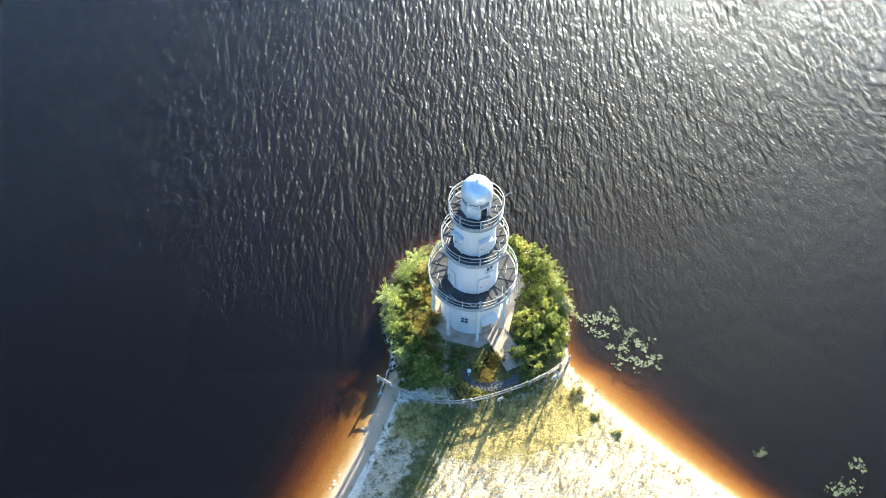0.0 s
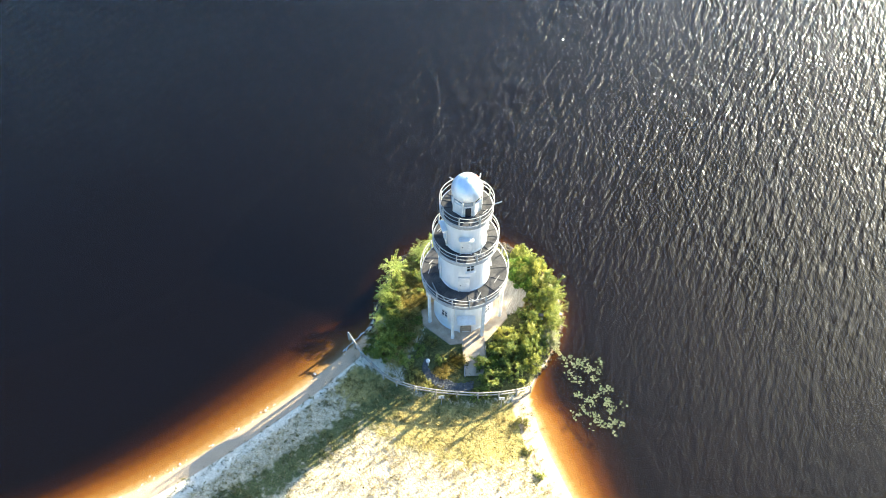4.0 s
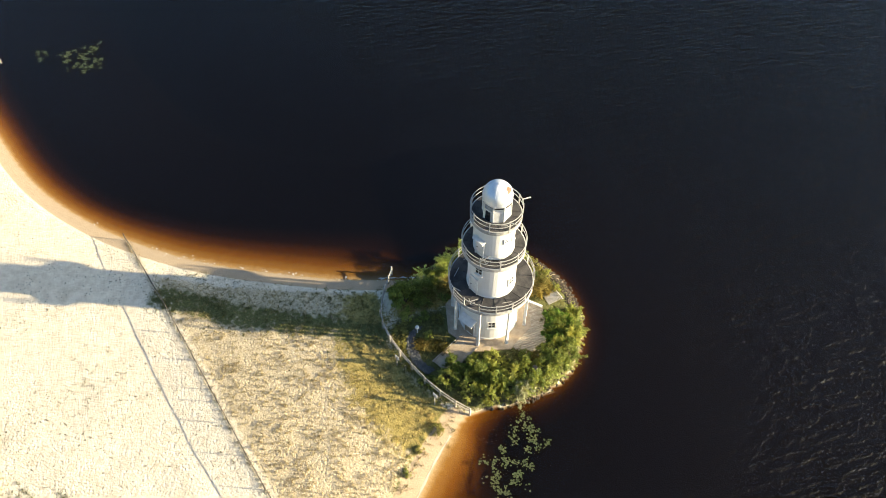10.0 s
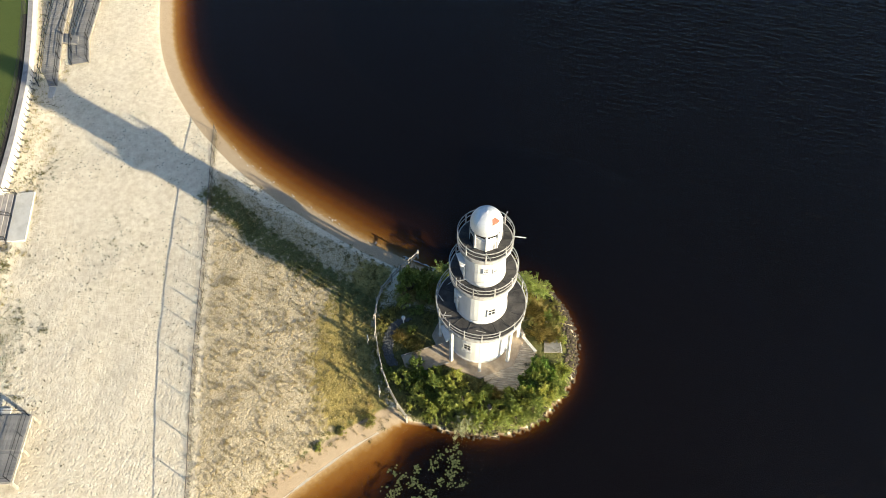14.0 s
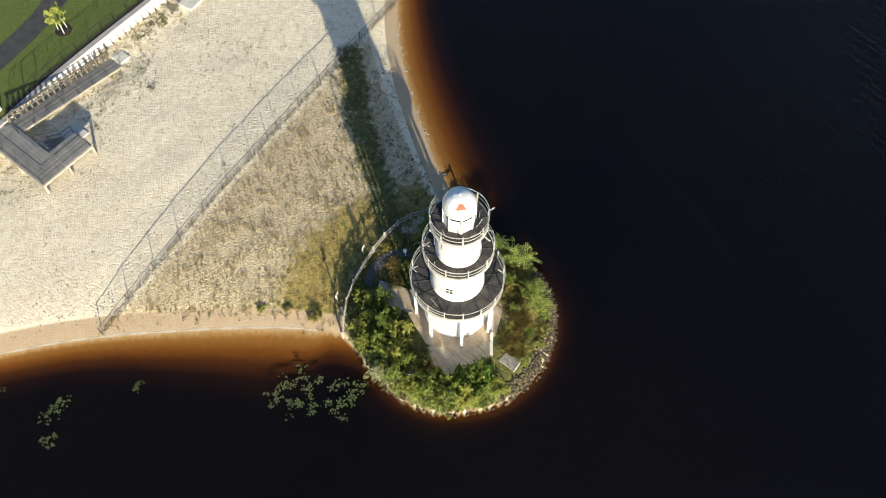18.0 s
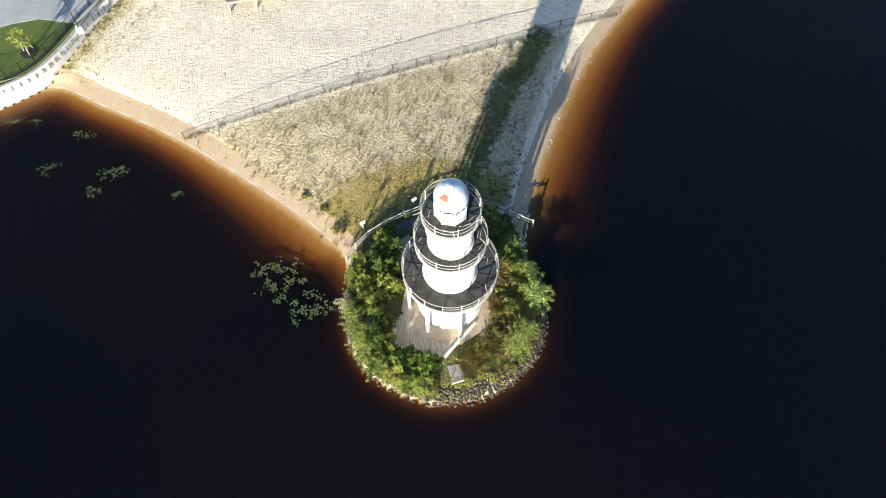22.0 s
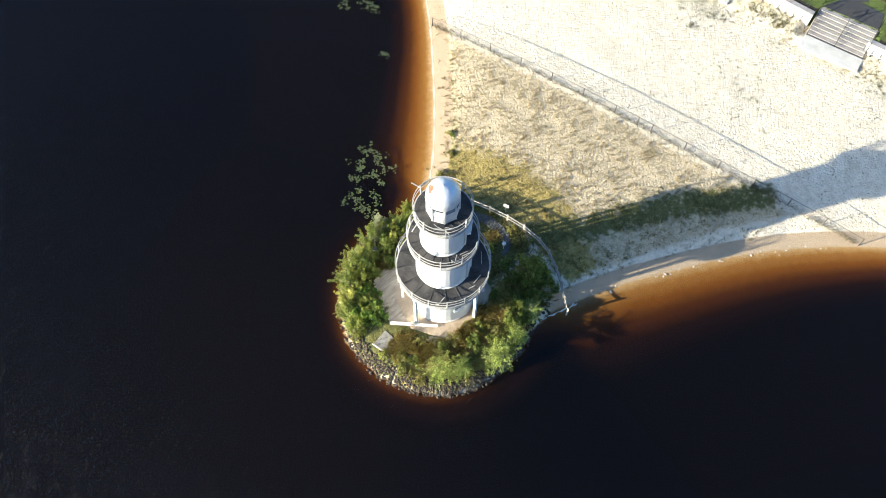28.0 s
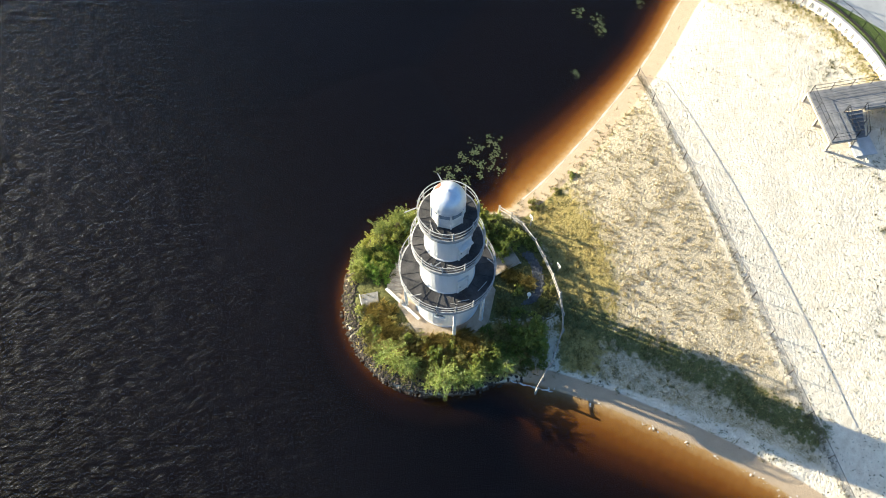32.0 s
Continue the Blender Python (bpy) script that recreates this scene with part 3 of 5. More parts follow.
def on_wall(angle, r, z, side=0.0):
    """Pose on a wall of the tower at an angle in degrees: x along the wall, y outward, z up."""
    a = radians(angle)
    return pose(r * math.cos(a), r * math.sin(a), z, 0, 0, angle - 90) @ pose(side, 0, 0)


def tower_door(facet, r, z, side, w, h, leaf, glass=False):
    d = part("tower_door", Shape().box(0, 0.02, 0, w, 0.05, h), leaf, tower, "white door leaf" if leaf is WHITE else "worn brown door leaf")
    d.matrix_world = on_wall(facet, r, z, side)
    for x, wx, zz, hh in ((-w / 2 - 0.05, 0.1, 0, h), (w / 2 + 0.05, 0.1, 0, h), (0, w + 0.2, h, 0.12)):
        part("door_frame", Shape().box(x, 0.05, zz, wx, 0.1, hh), WHITE, d)
    part("door_knob", Shape().box(w * 0.36, 0.07, h * 0.45, 0.06, 0.07, 0.06), BLACKMETAL, d)
    return d


def tower_window(facet, r, z, side, w=0.55, h=0.75):
    d = part("tower_window", Shape().box(0, 0.0, 0, w, 0.04, h), GLASSDARK, tower, "small four-pane window")
    d.matrix_world = on_wall(facet, r, z, side)
    for x, wx, zz, hh in ((-w / 2 - 0.04, 0.08, -0.08, h + 0.16), (w / 2 + 0.04, 0.08, -0.08, h + 0.16), (0, w, h, 0.08), (0, w, -0.08, 0.08), (0, 0.04, 0, h), (0, w, h / 2, 0.04)):
        part("window_frame", Shape().box(x, 0.04, zz, wx, 0.06, hh), WHITE, d)
    part("window_sill", Shape().box(0, 0.08, -0.13, w + 0.25, 0.16, 0.05), WHITE, d)


tower_door(-63, 2.5, BASE, 0, 0.95, 2.0, DOORBROWN)
tower_door(-69, 1.98, 6.52, 0, 0.74, 1.85, WHITE)
tower_door(-67, 1.58, 11.12, 0, 0.72, 1.8, WHITE)
tower_door(-142, 1.58, 11.12, 0, 0.7, 1.75, WHITE)
tower_door(-150, 1.98, 6.52, 0, 0.74, 1.85, WHITE)
for angle, r, z in ((-56, 1.98, 9.35), (27, 1.98, 7.7), (-18, 2.5, 2.9), (-106, 2.5, 2.7), (74, 2.5, 4.5), (164, 2.5, 3.2)):
    tower_window(angle, r, z, 0)
for angle, z in ((9, 13.05), (35, 12.9)):
    tower_window(angle, 1.58, z, 0, 0.26, 0.34)
for angle, r, z in ((-67, 1.58, 13.05), (-142, 1.58, 13.0)):
    hood = part("door_hood", Shape().box(0, 0.2, 0, 1.1, 0.4, 0.09).box(-0.42, 0.14, -0.3, 0.07, 0.24, 0.3).box(0.42, 0.14, -0.3, 0.07, 0.24, 0.3), WHITE, tower, "small white bracketed door hood")
    hood.matrix_world = on_wall(angle, r, z)
awning = part("awning", Shape().faces([(-0.75, 0.0, 0.3), (0.75, 0.0, 0.3), (0.75, 0.7, 0.0), (-0.75, 0.7, 0.0), (-0.75, 0.0, 0.22), (0.75, 0.0, 0.22), (0.75, 0.7, -0.08), (-0.75, 0.7, -0.08)],
                                        [(0, 3, 2, 1), (4, 5, 6, 7), (0, 1, 5, 4), (2, 3, 7, 6), (1, 2, 6, 5), (3, 0, 4, 7)]), WHITE, tower, "small white door hood")
awning.matrix_world = on_wall(-63, 2.5, BASE + 2.2)

# lantern and dome
lantern = part("lantern", Shape().lathe([(1.1, 14.9), (1.1, 16.05), (1.02, 16.06), (1.02, 16.55), (1.1, 16.56), (1.1, 16.7)], 8, TURN0), WHITE, tower, "white octagonal lantern room")
for k in range(8):
    big = k in (5, 6, 0)
    g = part("lantern_pane", Shape().box(0, 0.06, 0.0 if big else 0.28, 0.66, 0.03, 0.42 if big else 0.1), GLASSDARK if k in (1, 2, 3, 4) else PALEGLASS, lantern)
    g.matrix_world = on_wall(math.degrees(TURN0) + (k + 0.5) * 45, 1.02 * math.cos(math.pi / 8) + 0.03, 16.1)
    part("glazing_bar", Shape().box(1.1 * math.cos(TURN0 + k * math.pi / 4), 1.1 * math.sin(TURN0 + k * math.pi / 4), 14.95, 0.09, 0.09, 1.66, math.degrees(TURN0) + k * 45), WHITE, lantern)
hatch = part("lantern_hatch", Shape().box(0, 0.05, 0, 0.42, 0.06, 0.95), GLASSDARK, lantern, "dark open hatch")
hatch.matrix_world = on_wall(-62, 1.1 * math.cos(math.pi / 8), 14.95)
prof = [(1.1, 16.62), (1.13, 16.66)] + [(1.14 * math.cos(e), 16.9 + 1.15 * math.sin(e)) for e in [radians(6 * i - 8) for i in range(16)]] + [(0.12, 18.05)]
dome = part("dome", Shape().lathe(prof, 32, TURN0), DOME, tower, "shiny white metal dome of patched sheets", smooth=True)
for k in range(10):
    a = TURN0 + 2 * math.pi * (k + 0.3) / 10
    part("dome_seam", Shape().tube([(1.138 * math.cos(e) * math.cos(a), 1.138 * math.cos(e) * math.sin(a), 16.9 + 1.148 * math.sin(e)) for e in [radians(7 * i) for i in range(12)]], 0.006, 4), DOME, dome)
a0, e0 = radians(50), radians(47)
patch = Shape()
for lift in (1.0, 0.93):
    for k in range(5):
        e = e0 - 0.2 + 0.38 * k / 4
        w = (0.27 - 0.13 * k / 4) / math.cos(e0)
        for q in range(7):
            a = a0 + w * (q / 3 - 1)
            patch.v.append((1.16 * lift * math.cos(e) * math.cos(a), 1.16 * lift * math.cos(e) * math.sin(a), 16.9 + 1.17 * lift * math.sin(e)))
patch.f = [(k * 7 + q, k * 7 + q + 1, k * 7 + q + 8, k * 7 + q + 7) for k in range(4) for q in range(6)]
edge = [q for q in range(7)] + [7 * k + 6 for k in range(1, 5)] + [28 + q for q in range(5, -1, -1)] + [7 * k for k in range(3, 0, -1)]
patch.f += [(b, a, a + 35, b + 35) for a, b in zip(edge, edge[1:] + edge[:1])]
part("dome_opening", patch, RUST, dome, "red-brown patch where a panel is lost")
part("finial", Shape().lathe([(0.09, 18.02), (0.09, 18.08), (0.03, 18.1), (0.03, 18.16)], 8), DOME, dome)
for ang, out, dz in ((8, 0.55, 0.25), (86, 0.8, -0.25), (141, 0.35, 0.05)):
    a = radians(ang)
    part("broken_rail", Shape().tube([(1.95 * math.cos(a - 0.35), 1.95 * math.sin(a - 0.35), 15.8), (2.0 * math.cos(a), 2.0 * math.sin(a), 15.75), ((2 + out) * math.cos(a + 0.08), (2 + out) * math.sin(a + 0.08), 15.75 + dz)], 0.045, 4, square=True), RAILWOOD, tower, "broken end of a gallery rail")
for r, z, ang, sweep, lift in ((3.5, 7.45, -58, 0.16, 0.2), (3.5, 7.2, -46, -0.14, -0.35), (3.45, 7.0, -98, 0.2, -0.25), (2.5, 12.0, -50, 0.2, 0.25), (2.5, 11.8, -30, -0.22, -0.3), (3.5, 7.3, 128, 0.12, 0.2), (2.5, 12.0, 150, 0.15, -0.2)):
    a = radians(ang)
    part("broken_rail", Shape().tube([(r * math.cos(a), r * math.sin(a), z - lift), ((r + 0.1) * math.cos(a + sweep * 0.5), (r + 0.1) * math.sin(a + sweep * 0.5), z), ((r - 0.45) * math.cos(a + sweep * 1.6), (r - 0.45) * math.sin(a + sweep * 1.6), z + lift * 0.6)], 0.04, 4, square=True), RAILWOOD, tower, "broken end of a gallery rail")


# ---- chain-link fence ----
def along(line, s):
    for (ax, ay), (bx, by) in zip(line[:-1], line[1:]):
        l = math.hypot(bx - ax, by - ay)
        if s <= l:
            return ax + (bx - ax) * s / l, ay + (by - ay) * s / l
        s -= l
    return line[-1]


fence = thing("chain_link_fence", "rusty galvanised chain-link fence with a narrow gate across the sand", "fence")
spots = [along(FENCE_LINE, s) for s in (0, 3.3, 6.6, 9.9, 13.2, 16.5, 19.8, 22.1, 23.5, 26.8, 30.1, 33.4, 36.7, 40.0, 43.3)]
FH = 1.12
for x, y in spots:
    z = floor_at(x, y)
    part("fence_post", Shape().tube([(x, y, z - 0.2), (x, y, z + FH + 0.06)], 0.042, 8), STEEL, fence)
for (ax, ay), (bx, by) in zip(spots[:-1], spots[1:]):
    za, zb = floor_at(ax, ay), floor_at(bx, by)
    part("top_rail", Shape().tube([(ax, ay, za + FH), (bx, by, zb + FH)], 0.024, 6), STEEL, fence)
    wires = Shape()
    l = math.hypot(bx - ax, by - ay)
    n = max(2, round(l / 0.22))
    for i in range(-5, n + 1):
        for sgn in (1, -1):
            p0, p1 = (i, 0.04), (i + 5, FH)
            a, b = (i / n, (i + 5) / n)
            h0, h1 = 0.04, FH - 0.02
            if a < 0:
                h0, a = h0 + (h1 - h0) * (-a) / (b - a), 0.0
            if b > 1:
                h1, b = h0 + (h1 - h0) * (1 - a) / (b - a), 1.0
            if b <= a:
                continue
            u, w = (a, b) if sgn > 0 else (1 - a, 1 - b)
            wires.tube([(ax + (bx - ax) * u, ay + (by - ay) * u, za + (zb - za) * u + h0), (ax + (bx - ax) * w, ay + (by - ay) * w, za + (zb - za) * w + h1)], 0.004, 3)
    part("wire_mesh", wires, STEEL, fence, "diamond wire mesh")

# ---- split-rail fence round the islet ----
SPLIT = [(8.0, -4.9), (7.1, -5.8), (5.9, -6.7), (4.4, -7.5), (2.8, -8.1), (1.2, -8.6), (-0.4, -8.95), (-2.1, -9.05), (-3.4, -8.85), (-4.8, -8.25), (-6.0, -7.65), (-7.0, -6.95), (-7.9, -6.35)]
rail_fence = thing("split_rail_fence", "silvered timber post-and-rail fence curving round the islet", "fence")
tops = []
for x, y in SPLIT:
    z = max(floor_at(x, y), 0.15)
    tops.append((x, y, z))
    part("fence_post", Shape().box(x, y, z - 0.4, 0.13, 0.13, 1.45, 20, 0.03), FENCEWOOD, rail_fence)
for a, b in zip(tops[:-1], tops[1:]):
    for h in (0.92, 0.5):
        part("rail", Shape().tube([(a[0], a[1] + 0.05, a[2] + h), ((a[0] + b[0]) / 2, (a[1] + b[1]) / 2 + 0.05, (a[2] + b[2]) / 2 + h - 0.02), (b[0], b[1] + 0.05, b[2] + h)], 0.055, 5), FENCEWOOD, rail_fence)


# ---- islet: paving, walls, lamp, signs ----
islet_paving = thing("plank_patio", "bleached and stained plank patio beside the tower", "patio", kind="")
rnd = random.Random(5)
PATIO = [(5.4, 2.4), (4.4, 3.6), (2.7, 4.3), (0.95, 4.85), (-0.3, 3.66), (0.3, 2.5), (2.5, 0.5), (4.0, 0.9)]
for i in range(27):
    x = -0.1 + 0.205 * i
    cuts = sorted(ay + (by - ay) * (x - ax) / (bx - ax) for (ax, ay), (bx, by) in zip(PATIO, PATIO[1:] + PATIO[:1]) if (ax - x) * (bx - x) < 0)
    y0, y1 = cuts[0] - 0.05, cuts[-1] + rnd.uniform(-0.06, 0.06)
    part("board", Shape().box(x, (y0 + y1) / 2, 0.9, 0.19, max(0.2, y1 - y0), 0.13 + rnd.uniform(-0.008, 0.006), 0, 0.006), PATIOWOOD, islet_paving)
part("joist", Shape().box(2.2, 3.35, 0.75, 4.6, 0.16, 0.15, -14).box(3.2, 2.2, 0.75, 3.6, 0.16, 0.15, 14), FENCEWOOD, islet_paving)
walkway = thing("plank_walkway", "weathered walkway leading to the tower's front door", "walkway")
p0, p1 = Vector((3.55, -5.75, 0)), Vector((2.0, -2.6, 0))
for i in range(18):
    c = p0 + (p1 - p0) * (i + 0.5) / 18
    part("plank", Shape().box(c.x, c.y, 1.02 + rnd.uniform(0, 0.008), 1.72, 0.197, 0.09, 25.5), TANSLAB, walkway)
for sgn in (-1, 1):
    side = Vector((0.9, 0.43, 0)) * 0.93 * sgn
    part("kerb_rail", Shape().tube([p0 + side + Vector((0, 0, 1.12)), p1 + side + Vector((0, 0, 1.12))], 0.05, 4, square=True), FENCEWOOD, walkway)
    for k in range(4):
        q = p0 + side + (p1 - p0) * k / 3
        part("kerb_post", Shape().box(q.x, q.y, 0.85, 0.09, 0.09, 0.3), FENCEWOOD, walkway)
landing = thing("landing_slab", "thick grey concrete landing slab with a white edge above the rocks", "slab")
part("slab", Shape().prism([(0.85, 5.5), (-0.6, 5.4), (-0.85, 6.65), (0.62, 6.92)], 0.3, 0.98, 0.03), GREYSLAB, landing)
part("edge_trim", Shape().tube([(-0.9, 6.69, 0.93), (0.68, 6.98, 0.93)], 0.06, 4, square=True), WHITE, landing, "white painted edge")
low_wall = thing("low_wall", "low white garden wall from the tower to the landing", "wall")
part("wall_body", Shape().loft([[(-1.75 + a, 2.32 + b, z), (0.92 + a, 4.78 + b, z), (0.92 - a, 4.78 - b, z), (-1.75 - a, 2.32 - b, z)] for a, b, z in ((0.06, -0.066, 0.8), (0.06, -0.066, 1.16))]), WHITE, low_wall)
part("coping", Shape().loft([[(-1.8 + a, 2.28 + b, z), (0.97 + a, 4.82 + b, z), (0.97 - a, 4.82 - b, z), (-1.8 - a, 2.28 - b, z)] for a, b, z in ((0.08, -0.088, 1.165), (0.08, -0.088, 1.21))]), WHITE, low_wall)
part("end_post", Shape().box(-0.35, 3.62, 0.9, 0.22, 0.22, 0.75, 40, 0.03), FENCEWOOD, low_wall, "short dark timber post")

bed_wall = thing("dry_stone_kerb", "curved kerb of dark grey stones round a planting bed", "stone kerb")
STONES = []
for k in range(7):
    r = random.Random(100 + k)
    sh = Shape()
    rings = []
    for e, rad in ((-0.9, 0.62), (-0.35, 0.98), (0.3, 0.95), (0.85, 0.5)):
        rings.append([(rad * math.cos(a) * r.uniform(0.65, 1.2), rad * math.sin(a) * r.uniform(0.65, 1.2), e * r.uniform(0.75, 0.95)) for a in [2 * math.pi * i / 6 for i in range(6)]])
    STONES.append(sh.loft(rings).mesh("stone", STONE))
DARKSTONES = [m.copy() for m in STONES]
for m in DARKSTONES:
    m.materials[0] = DARKSTONE


def stone(parent, x, y, z, size, dark=False, flat=0.6):
    ob = part("stone", (DARKSTONES if dark else STONES)[rnd.randrange(7)], None, parent)
    ob.matrix_world = pose(x, y, z, rnd.uniform(-20, 20), rnd.uniform(-20, 20), rnd.uniform(0, 360)) @ Matrix.Diagonal((size, size * rnd.uniform(0.7, 1.0), size * flat, 1))


arc = curve_through([(-0.9, -6.3), (-0.3, -7.05), (0.6, -7.4), (1.5, -7.45), (2.5, -7.3), (3.6, -6.75)], 0.22)
part("gravel_strip", Shape().loft([[(x, y + w, z) for w, z in ((-0.42, 0.8), (-0.38, 0.995), (0.38, 0.995), (0.42, 0.8))] for x, y in arc]), DARKSTONE, bed_wall, "dark blue-grey gravel")
for x, y in arc:
    for k in range(6):
        stone(bed_wall, x + rnd.uniform(-0.12, 0.12), y + (k - 2.5) * 0.15 + rnd.uniform(-0.05, 0.05), 1.02, rnd.uniform(0.07, 0.14), True)

revetment = thing("rock_revetment", "grey-brown riprap boulders along the islet's waterline", "rocks")
for x, y in [p for p in SHORE if math.hypot(p[0], p[1]) < 8.9 and p[1] > -5.5]:
    a = math.degrees(math.atan2(y, x))
    many = 7 if 68 < a < 165 else 2
    for k in range(many):
        f = 1.012 - 0.014 * many * k / max(1, many - 1) + rnd.uniform(-0.02, 0.02)
        xx, yy = x * f + rnd.uniform(-0.15, 0.15), y * f + rnd.uniform(-0.15, 0.15)
        stone(revetment, xx, yy, max(-0.05, floor_at(xx, yy)) + 0.06, rnd.uniform(0.07, 0.16) if many > 2 else rnd.uniform(0.06, 0.15))

rubble = Shape()
bank = []
for x, y in [p for p in SHORE if math.hypot(p[0], p[1]) < 8.9 and p[1] > -5.5]:
    a = math.degrees(math.atan2(y, x))
    for k in range(32 if 68 < a < 165 else 14 if a > 158 or a < -150 else 5):
        f = 1.015 - (0.13 if 68 < a < 165 else 0.1) * rnd.random()
        bank.append((x * f + rnd.uniform(-0.2, 0.2), y * f + rnd.uniform(-0.2, 0.2)))
bank = np.array(bank)
for (xx, yy), zz in zip(bank, np.maximum(ground_height(bank[:, 0], bank[:, 1])[0], -0.05) + 0.02):
    r0, t0 = rnd.uniform(0.05, 0.12), rnd.uniform(0, 6)
    rubble.loft([[(xx + r0 * q * rnd.uniform(0.7, 1.2) * math.cos(t0 + i * 1.257), yy + r0 * q * rnd.uniform(0.7, 1.2) * math.sin(t0 + i * 1.257), zz + h * r0) for i in range(5)] for q, h in ((0.9, -0.5), (1.0, 0.3), (0.5, 0.9))])
solid("rubble", rubble, RUBBLE, "small grey-brown broken stones packed between the boulders", "rubble", kind="stuff")

lamp = thing("garden_lamp", "small white garden lamp on a short post in the planting bed", "lamp", (-0.45, -6.45, 1.0))
part("stem", Shape().tube([(0, 0, -0.2), (0, 0, 0.75)], 0.035, 6), WHITE, lamp)
part("lamp_head", Shape().lathe([(0.06, 0.72), (0.16, 0.76), (0.17, 0.92), (0.03, 1.02)], 10), WHITE, lamp)
for x, y, top, turn in ((1.9, -9.1, 2.25, 25), (6.35, -7.35, 2.3, 25)):
    sg = thing("warning_sign", "small white blank-faced sign on a thin post at the fence", "sign", (x, y, 0.7), turn, group="signs at the rail fence")
    part("sign_post", Shape().box(0, 0, -0.3, 0.07, 0.07, top - 0.5), FENCEWOOD, sg)
    part("sign_board", Shape().box(0, 0.06, top - 1.2, 0.46, 0.03, 0.46, 0, 0.0), WHITE, sg, "white painted board")
    for k in range(3):
        part("sign_line", Shape().box(0, 0.08, top - 1.1 + 0.1 * k, 0.3, 0.008, 0.035), BLACKMETAL, sg)
cable_box = thing("utility_box", "small pale metal utility box among the shrubs", "box", (6.55, 1.5, 1.0), 30)
part("box_body", Shape().box(0, 0, 0, 0.35, 0.25, 0.6, 0, 0.02), WHITE, cable_box)
part("box_lid", Shape().box(0, 0, 0.6, 0.4, 0.3, 0.05), STEEL, cable_box)


# ---- shrubs ----
def leaf_quads(centres, outward, length, width, rs, spread=0.6):
    """A bent leaf at every centre, pointing outward with some scatter: (n, 4, 3)."""
    n = len(centres)
    d = outward + rs.normal(0, spread, (n, 3))
    d /= np.linalg.norm(d, axis=1)[:, None] + 1e-9
    up = rs.normal(0, 1, (n, 3))
    s = np.cross(d, up)
    s /= np.linalg.norm(s, axis=1)[:, None] + 1e-9
    l = length * rs.uniform(0.7, 1.3, (n, 1))
    w = width * rs.uniform(0.7, 1.3, (n, 1))
    drop = np.array([0, 0, -0.25])
    return np.stack([centres, centres + d * l * 0.5 + s * w, centres + d * l + drop * l, centres + d * l * 0.5 - s * w], 1)


def crown_mesh(name, seed, shoots, per, radius, height, material, length=0.15, width=0.042, reach=0.55, ragged=0.3):
    """A crown of leafy sprays: shoots burst out of a few dozen clumps on a rounded, uneven core, with dark gaps between."""
    rs = np.random.RandomState(seed)
    m = max(9, shoots // 5)
    az, h = rs.uniform(0, 2 * np.pi, m), rs.uniform(0.0, 1, m) ** 0.8
    lobes = 1 + ragged * 0.6 * np.sin(az * 3 + seed) + ragged * 0.4 * np.sin(az * 5 + 2 * seed)
    rad = (radius - reach * 0.3) * np.sqrt(np.clip(1 - (h - 0.05) ** 2, 0.02, 1)) * lobes * np.sqrt(rs.uniform(0.3, 1, m))
    clump = np.stack([rad * np.cos(az), rad * np.sin(az), (height - reach * 0.4) * h * (1 + 0.3 * rs.normal(0, 1, m) * ragged)], 1)
    out = np.stack([np.cos(az) * (0.2 + rad / radius), np.sin(az) * (0.2 + rad / radius), 0.45 + 0.9 * h], 1)
    own_clump = rs.randint(0, m, shoots)
    d = 0.75 * out[own_clump] / np.linalg.norm(out[own_clump], axis=1)[:, None] + rs.normal(0, 0.55, (shoots, 3))
    d /= np.linalg.norm(d, axis=1)[:, None]
    c = clump[own_clump] + rs.normal(0, 0.05, (shoots, 3))
    l = reach * (0.45 + 0.35 * rs.uniform(0, 1, m)[own_clump]) * rs.uniform(0.7, 1.3, shoots)
    t = np.tile(np.linspace(0.05, 1, per), shoots)
    own, dir_, ll = np.repeat(c, per, 0), np.repeat(d, per, 0), np.repeat(l, per)
    pos = own + dir_ * (ll * t)[:, None] + np.array([0, 0, -0.16]) * (ll * t * t)[:, None] + rs.normal(0, 0.02, own.shape)
    pos[:, 2] = np.maximum(pos[:, 2], 0.03)
    turn = rs.normal(0, 1, own.shape)
    turn -= (turn * dir_).sum(1)[:, None] * dir_
    turn /= np.linalg.norm(turn, axis=1)[:, None] + 1e-9
    return quads(name, leaf_quads(pos, turn + 0.5 * dir_, length, width, rs, 0.2), material)


def sumac_mesh(name, seed, material, rosettes=6):
    """Long arching pinnate fronds in rosettes on several stems."""
    rs = np.random.RandomState(seed)
    cs, ds = [], []
    for k in range(rosettes):
        a, r = 2 * math.pi * (k + rs.uniform(0, 0.6)) / rosettes, 0.85 * math.sqrt(rs.uniform(0.4, 1)) * (k > 0)
        top = np.array([r * math.cos(a), r * math.sin(a), 1.25 - 0.7 * r + rs.uniform(-0.15, 0.15)])
        for j in range(11):
            b = 2 * math.pi * (j + rs.uniform(-0.3, 0.3)) / 11
            d = np.array([math.cos(b), math.sin(b), rs.uniform(0.1, 1.1)])
            side = np.array([-math.sin(b), math.cos(b), 0])
            size = rs.uniform(0.8, 1.35)
            for q in range(1, 19):
                t = q / 18
                p = top + d * size * t + np.array([0, 0, -0.45 * t * t * size])
                for sg in (-1, 1):
                    cs.append(p), ds.append((side * sg + d * 0.6) * (1.1 - 0.7 * t) + np.array([0, 0, -0.1]))
    return quads(name, leaf_quads(np.array(cs), np.array(ds), 0.18, 0.027, rs, 0.06), material)


